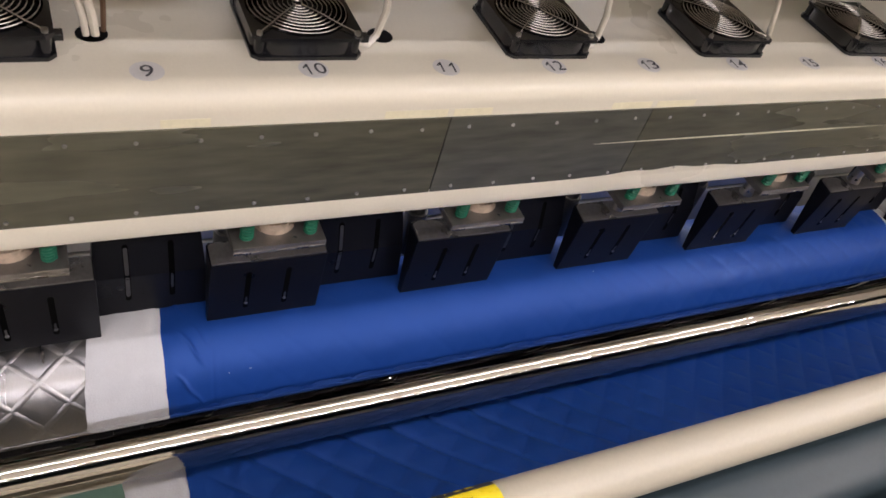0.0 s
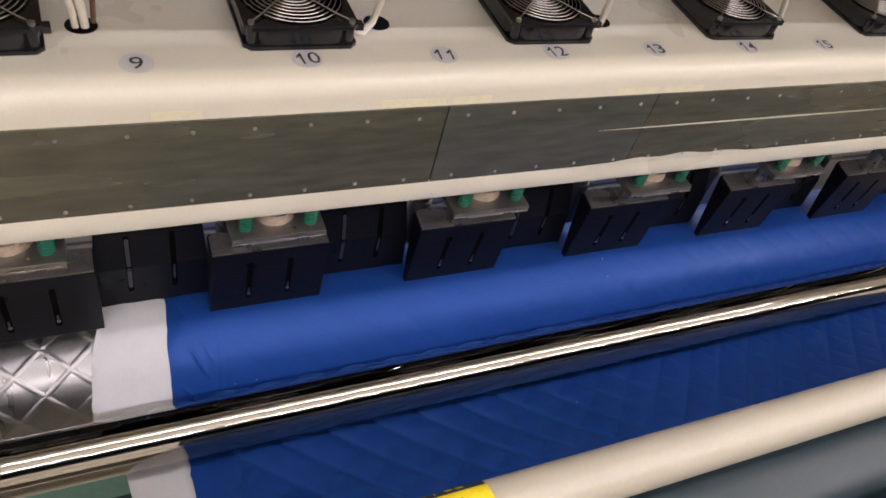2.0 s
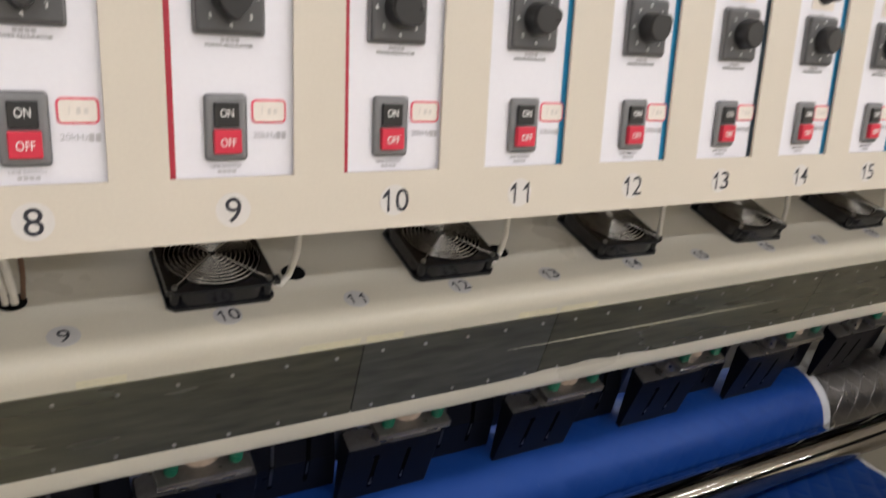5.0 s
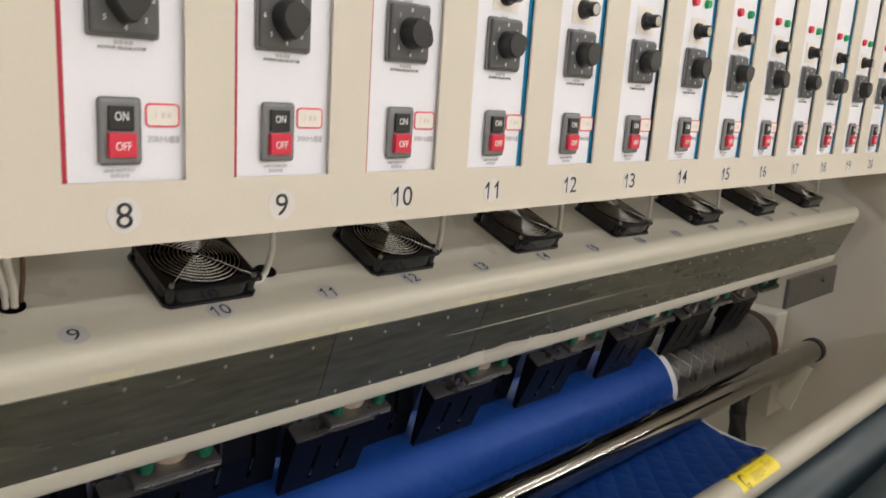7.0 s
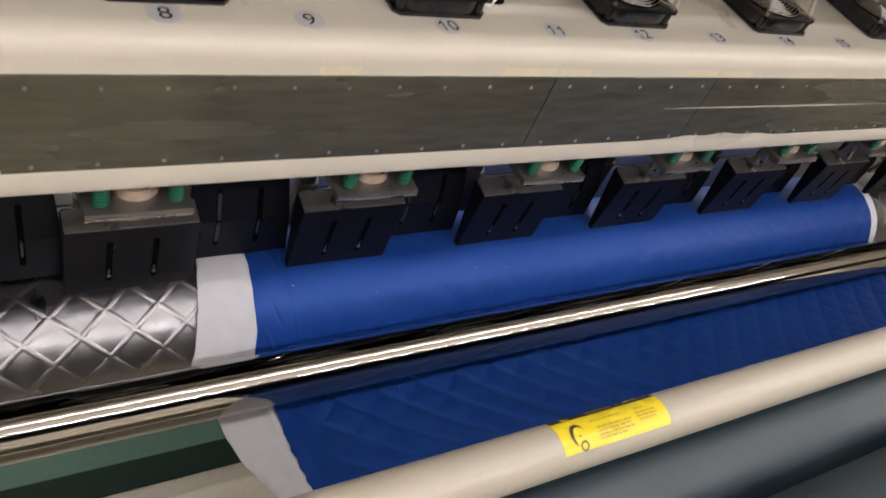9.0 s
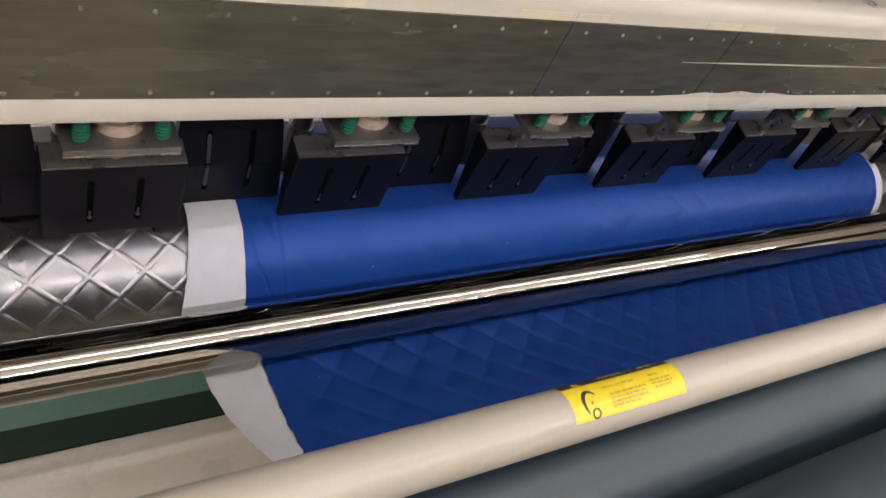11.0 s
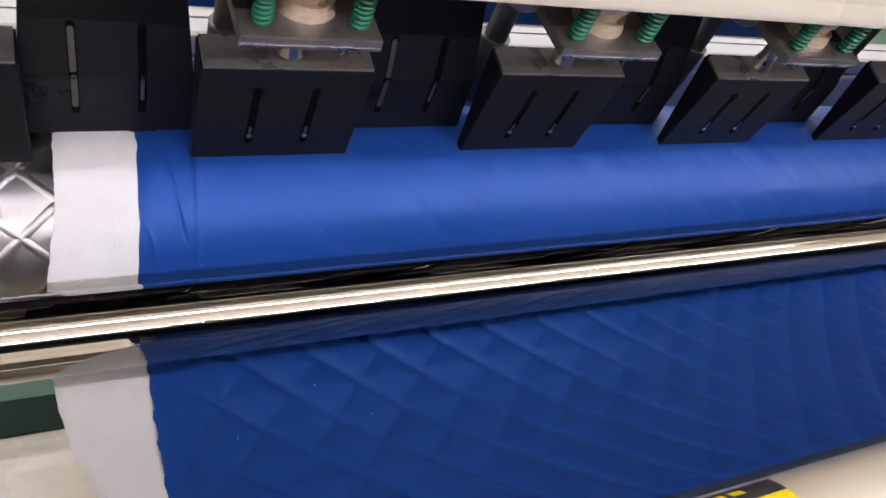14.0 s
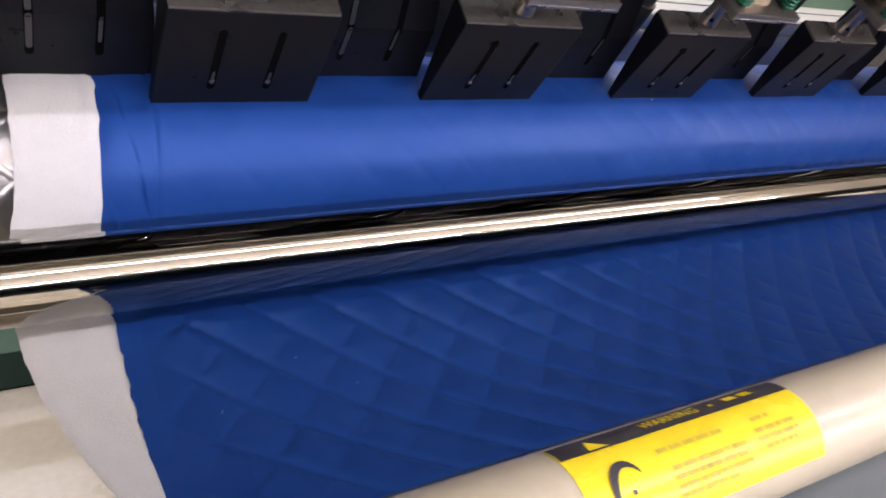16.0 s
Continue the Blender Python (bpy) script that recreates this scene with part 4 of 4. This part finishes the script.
# wadding under the slack run; its free edge curls in towards the winder
rows = []
for phi in np.arange(0.285, -0.90, -0.0085):
    s, y = arc_s(phi), ARC_Y + ARC_R * math.sin(phi)
    q = min(max((0.07 - y) / 0.175, 0.0), 2.3) ** 1.4
    row = []
    for k in range(15):
        x = -0.244 + 0.094 * k / 14 + (0.003 * tooth(s, 6.5) if k == 0 else 0)
        x = -0.150 + (x + 0.150) * (1 - 0.48 * q)
        lift = 0.0022 + 0.0016 * noise.noise((x * 40, s * 30, 9.0)) if 0 < k < 13 else -0.001
        row.append((x, ARC_Y + (ARC_R - lift) * math.sin(phi), ARC_Z - (ARC_R - lift) * math.cos(phi)))
    for x in (0.0, 0.4, 0.8, 1.2, 1.560, 1.570, 1.590, 1.600):
        lift = 0.002 if x in (1.570, 1.590) else (-0.0015 if phi < 0.16 else -0.020)
        row.append((x, ARC_Y + (ARC_R - lift) * math.sin(phi), ARC_Z - (ARC_R - lift) * math.cos(phi)))
    rows.append(row)
sheet("wadding_layer", rows, WADDING, fabric, "fluffy white wadding under the blue layer")


def lint(count, seed, place, parent):
    bm = bmesh.new()
    rnd = random.Random(seed)
    for i in range(count):
        x, c, t, L = rnd.uniform(-0.10, 1.0), rnd.random(), rnd.uniform(0, math.pi), rnd.uniform(0.0006, 0.0018)
        dx, dc = L * math.cos(t), L * math.sin(t)
        add_tube_path(bm, [place(x - dx, c, -dc), place(x, c, 0.0), place(x + dx, c, dc)], 0.00022, 4)
    tagged(part("lint", bm, WHITEINK, parent), "tiny specks of white lint on the cloth", kind="stuff")


lint(16, 12, lambda x, c, d: around(x, -105 + 210 * c + d * 430, CR + 0.0032 + wrap_height(x, -105 + 210 * c)), wrap)
lint(5, 31, lambda x, c, d: on_arc(x, 0.7 - 1.1 * c + d * 2.1, 0.0030 + run_height(x, arc_s(0.7 - 1.1 * c))), run)


# ---------------------------------------------------------------- generator panels
def rounded_plate(x0, x1, z0, z1, r, y0, y1):
    """A thin upright plate with round corners."""
    bm = bmesh.new()
    P = []
    for cx, cz, a0 in ((x1 - r, z1 - r, 0), (x0 + r, z1 - r, 90), (x0 + r, z0 + r, 180), (x1 - r, z0 + r, 270)):
        for i in range(5):
            t = radians(a0 + 90 * i / 4)
            P.append((cx + r * math.cos(t), cz + r * math.sin(t)))
    A = [bm.verts.new((x, y0, z)) for x, z in P]
    B = [bm.verts.new((x, y1, z)) for x, z in P]
    n = len(P)
    for i in range(n):
        bm.faces.new((A[i], A[(i + 1) % n], B[(i + 1) % n], B[i]))
    bm.faces.new(A[::-1])
    bm.faces.new(B)
    return bm


def generator(k):
    x = PX0 + (k - 10) * PP
    e = empty("generator_panel", pose(x + {8: 0.004}.get(k, 0.0), PANEL_Y + 0.0070, zb), "white ultrasonic generator panel with red rocker switch and rotary knob", "control panel", "generator panels")
    part("sheet", box(-0.012, PW + 0.026, 0.0, 0.003, -0.012, zt - zb + 0.012), WHITE_PANEL, e)
    if k <= 10:
        part("stripe", box(-0.002, 0.0062, -0.0006, 0.0, -0.004, zt - zb), REDPRINT, e, "red printed stripe")
    elif k in (11, 12, 14, 15, 18, 20, 21, 23):
        part("stripe", box(PW - 0.0045, PW + 0.004, -0.0006, 0.0, 0.0, zt - zb), BLUEPRINT, e, "blue printed stripe")
    else:
        part("stripe", box(PW - 0.0030, PW + 0.004, -0.0006, 0.0, 0.0, zt - zb), SLATE, e, "dark slate printed stripe")
    # rocker switch
    sx0, sx1, sz0, sz1 = 0.0305, 0.0670, 0.0145, 0.0720
    sw = part("power_switch", box(sx0, sx1, -0.006, -0.0004, sz0, sz1, 0.004, 3), SWITCH_GREY, e, "grey switch housing")
    zc = (sz0 + sz1) / 2
    part("on_button", box(sx0 + 0.0075, sx1 - 0.0075, -0.0095, -0.0055, zc + 0.001, sz1 - 0.007, 0.001), KNOB, sw, "black ON button")
    part("off_button", box(sx0 + 0.0065, sx1 - 0.0065, -0.012, -0.0055, sz0 + 0.007, zc - 0.001, 0.001), RED, sw, "red OFF button")
    V = pose(0, 0, 0, 90, 0, 0)
    NARROW = Matrix.Diagonal((0.74, 1, 1, 1))
    text_mesh("on_text", "ON", 0.0104, Matrix.Translation(((sx0 + sx1) / 2, -0.0097, zc + 0.0125)) @ V @ NARROW, WHITEINK, sw)
    text_mesh("off_text", "OFF", 0.0104, Matrix.Translation(((sx0 + sx1) / 2, -0.0122, zc - 0.0125)) @ V @ NARROW, WHITEINK, sw)
    # tag with red border
    tx0, tx1, tz0, tz1 = 0.0720, 0.1045, 0.0465, 0.0675
    tag = part("power_tag", rounded_plate(tx0, tx1 - 0.001, tz0, tz1, 0.0045, -0.0009, -0.0001), TAGRED, e, "paper tag with red border")
    part("tag_paper", rounded_plate(tx0 + 0.0018, tx1 - 0.0028, tz0 + 0.0018, tz1 - 0.0018, 0.003, -0.0013, -0.0009), PINKBOX, tag)
    bm = bmesh.new()
    for i in range(3):
        add_box(bm, tx0 + 0.009 + 0.0055 * i, tx0 + 0.0098 + 0.0055 * i + (0.0022 if i else 0), -0.0015, -0.0013, tz0 + 0.008, tz0 + 0.0145 - 0.001 * i)
    part("tag_writing", bm, PALEINK, tag)
    text_mesh("frequency_text", "20kHz", 0.0080, Matrix.Translation((0.0735, -0.0004, 0.0360)) @ V, FAINT, e, align="LEFT")
    bm = bmesh.new()
    for i in range(2):
        add_box(bm, 0.0945 + 0.0048 * i, 0.0985 + 0.0048 * i, -0.0004, -0.0001, 0.0325, 0.0390)
    part("print_block", bm, FAINT, e)
    text_mesh("switch_text", "LINE SWITCH", 0.0044, Matrix.Translation((0.0490, -0.0004, 0.0090)) @ V, FAINT, e)
    bm = bmesh.new()
    for i in range(4):
        add_box(bm, 0.0415 + 0.0042 * i, 0.0450 + 0.0042 * i, -0.0004, -0.0001, 0.0030, 0.0063)
    part("caption", bm, FAINT, e)
    # rotary power regulator
    kz0 = 0.1225
    kp = part("regulator", box(0.0255, 0.0825, -0.0085, -0.0002, kz0, kz0 + 0.060, 0.003, 2), KNOB_PLATE, e, "grey square rotary switch plate")
    part("plate_skirt", box(0.0235, 0.0845, -0.0045, -0.0003, kz0 - 0.002, kz0 + 0.062, 0.003, 2), SWITCH_GREY, kp)
    kc = Vector((0.054, -0.0085, kz0 + 0.030))
    bm = bmesh.new()
    n = 40
    ang = radians({8: 270, 9: 270, 10: 325, 11: 20, 12: 40, 13: 60, 14: 60, 15: 30}.get(k, 200 + 37 * k % 160))
    rings = []
    for yy, sc in ((0.0, 1.0), (-0.016, 0.94), (-0.019, 0.84)):
        ring = []
        for i in range(n):
            t = 2 * math.pi * i / n
            r = 0.0168 + 0.0050 * max(0.0, math.cos(t - ang)) ** 10
            ring.append(bm.verts.new((kc.x + r * sc * math.cos(t), kc.y + yy, kc.z + r * sc * math.sin(t))))
        rings.append(ring)
    for a, b in zip(rings, rings[1:]):
        for i in range(n):
            bm.faces.new((a[i], a[(i + 1) % n], b[(i + 1) % n], b[i]))
    bm.faces.new(rings[-1])
    part("knob", bm, KNOB, kp, "black pointer knob")
    for i in range(8):
        t = radians(270 + (i - 4) * -45)
        d = 4 + (i - 4)
        px_, pz_ = kc.x + 0.0240 * math.cos(t), kc.z + 0.0240 * math.sin(t)
        text_mesh("scale_digit", str(d), 0.0065, Matrix.Translation((px_, -0.0088, pz_)) @ V, WHITEINK, kp)
    text_mesh("regulator_text", "POWER REGULATOR", 0.0043, Matrix.Translation((0.054, -0.0004, kz0 - 0.0105)) @ V, GREYINK, e)
    bm = bmesh.new()
    for i in range(4):
        add_box(bm, 0.047 + 0.0042 * i, 0.0505 + 0.0042 * i, -0.0004, -0.0001, kz0 - 0.0075, kz0 - 0.0040)
    part("caption", bm, FAINT, e)
    # upper trimmer knob and indicator
    z2 = kz0 + 0.090
    tr = part("trimmer_plate", box(0.032, 0.078, -0.0008, -0.0001, z2 - 0.020, z2 + 0.020), PINKBOX, e, "pale printed scale")
    bm = bmesh.new()
    add_cyl(bm, (0.055, 0.0, z2), (0.055, -0.006, z2), 0.0135, 0.0125, n=28)
    add_cyl(bm, (0.055, -0.006, z2), (0.055, -0.022, z2), 0.0105, 0.0095, n=28)
    part("trimmer_knob", bm, KNOB, e, "small black trimmer knob")
    bm = cyl((0.055, -0.022, z2), (0.055, -0.0226, z2), 0.0070, n=24)
    part("knob_cap", bm, NICKEL, e)
    bm = bmesh.new()
    for i in range(3):
        add_box(bm, 0.049 + 0.0042 * i, 0.0525 + 0.0042 * i, -0.0004, -0.0001, z2 - 0.029, z2 - 0.0255)
    part("caption", bm, FAINT, e)
    for j, (dx, mt) in enumerate(((0.035, RED), (0.075, mat("green_lens_%d" % k, (0.02, 0.35, 0.12), 0.25)))):
        bm = bmesh.new()
        add_cyl(bm, (dx, 0, z2 + 0.045), (dx, -0.007, z2 + 0.045), 0.0075, 0.0065, n=20)
        part("indicator_lamp", bm, mt, e, "small indicator lamp lens")
    return e


for k in KS:
    generator(k)
    bm = cyl((0, 0, 0), (0, -0.0004, 0), 0.0155, n=28)
    st = part("number_sticker", bm, STICKER_PANEL, frame_e, "round pale number sticker")
    st.matrix_basis = pose(0.116 + (k - 10) * PP + {9: -0.001, 11: -0.006, 13: -0.005}.get(k, 0.0), PANEL_Y - 0.0001, 1.428)
    number_mesh("number", str(k), 0.0315, Matrix.Translation((0, -0.0005, 0)) @ pose(0, 0, 0, 90, 0, 0), INK, st)

# ---------------------------------------------------------------- behind the machine
roll = empty("fabric_roll", pose(0, 1.15, 0.965), "blue roll of feed cloth behind the machine", "fabric roll")
part("roll_body", cyl((-0.05, 0, 0), (1.62, 0, 0), 0.29, n=64), FABRIC, roll, smooth=True)
part("core", cyl((-0.35, 0, 0), (2.1, 0, 0), 0.03, n=24), GREY, roll, smooth=True)
bm = bmesh.new()
pts = [(-0.288, 0.02), (-0.33, -0.12), (-0.40, -0.27), (-0.48, -0.39), (-0.57, -0.455), (-0.60, -0.462), (-0.65, -0.440), (-0.695, -0.395), (-0.727, -0.336)]
A = [bm.verts.new((-0.05, y, z)) for y, z in pts]
B = [bm.verts.new((1.62, y, z)) for y, z in pts]
for i in range(len(pts) - 1):
    bm.faces.new((A[i], A[i + 1], B[i + 1], B[i]))
part("feed_sheet", bm, FABRIC, roll, "cloth running from the roll to the roller", smooth=True)
for sx in (-0.30, 2.05):
    st = empty("roll_stand", pose(sx, 1.15, 0), "dark steel stand that carries the cloth roll", "stand", "roll stands")
    part("post", box(-0.03, 0.03, -0.03, 0.03, 0.02, 0.925, 0.003), DARKCAV, st)
    part("foot", box(-0.05, 0.05, -0.25, 0.25, 0.0, 0.0199, 0.003), DARKCAV, st)
    part("cradle", prism([(-0.05, 0.925), (0.05, 0.925), (0.05, 0.965), (0.031, 0.934), (-0.031, 0.934), (-0.05, 0.965)], -0.02, 0.02), DARKCAV, st)
crate = empty("carton", pose(-0.22, 1.75, 0), "tall orange carton standing behind the machine", "carton")
part("carton_body", box(-0.16, 0.14, -0.18, 0.18, 0.0, 1.26, 0.004), ORANGE, crate)
part("flap", box(-0.158, 0.138, -0.178, -0.002, 1.2601, 1.264), ORANGE, crate)
part("flap", box(-0.158, 0.138, 0.002, 0.178, 1.2601, 1.264), ORANGE, crate)


def terminal_box(x, w):
    e = empty("terminal_box", pose(x, 0.275, 1.320), "black plastic terminal box on the ledge behind the shelf", "electrical box", "terminal boxes")
    part("case", box(-w / 2, w / 2, -0.035, 0.045, 0.0, 0.062, 0.004), KNOB, e)
    part("lid", box(-w / 2 + 0.004, w / 2 - 0.004, -0.032, 0.042, 0.0621, 0.068, 0.002), KNOB, e)
    bm = bmesh.new()
    add_tube_path(bm, [(w / 2 - 0.002, -0.01, 0.02), (w / 2 + 0.018, -0.014, 0.026), (w / 2 + 0.034, -0.03, 0.012), (w / 2 + 0.044, -0.045, 0.010)], 0.0045, 8)
    part("lead", bm, CABLE, e, "pale cable lead", smooth=True)


for x, w in ((-0.172, 0.13), (0.105, 0.145), (0.402, 0.15), (0.71, 0.15), (0.985, 0.16), (1.36, 0.16), (1.70, 0.16)):
    terminal_box(x, w)


# ---------------------------------------------------------------- what moves
def motions():
    times = [0.5 * i for i in range(33)]
    turn = [(t, pose(0, RY, RZ, TURN * t)) for t in times]
    walk(roller, turn)
    for ob in (wrap, *wads):
        walk(ob, turn)
    walk(run, [(t, pose(0, ARC_Y, ARC_Z, -math.degrees(SPEED * t / ARC_R))) for t in times])


motions()
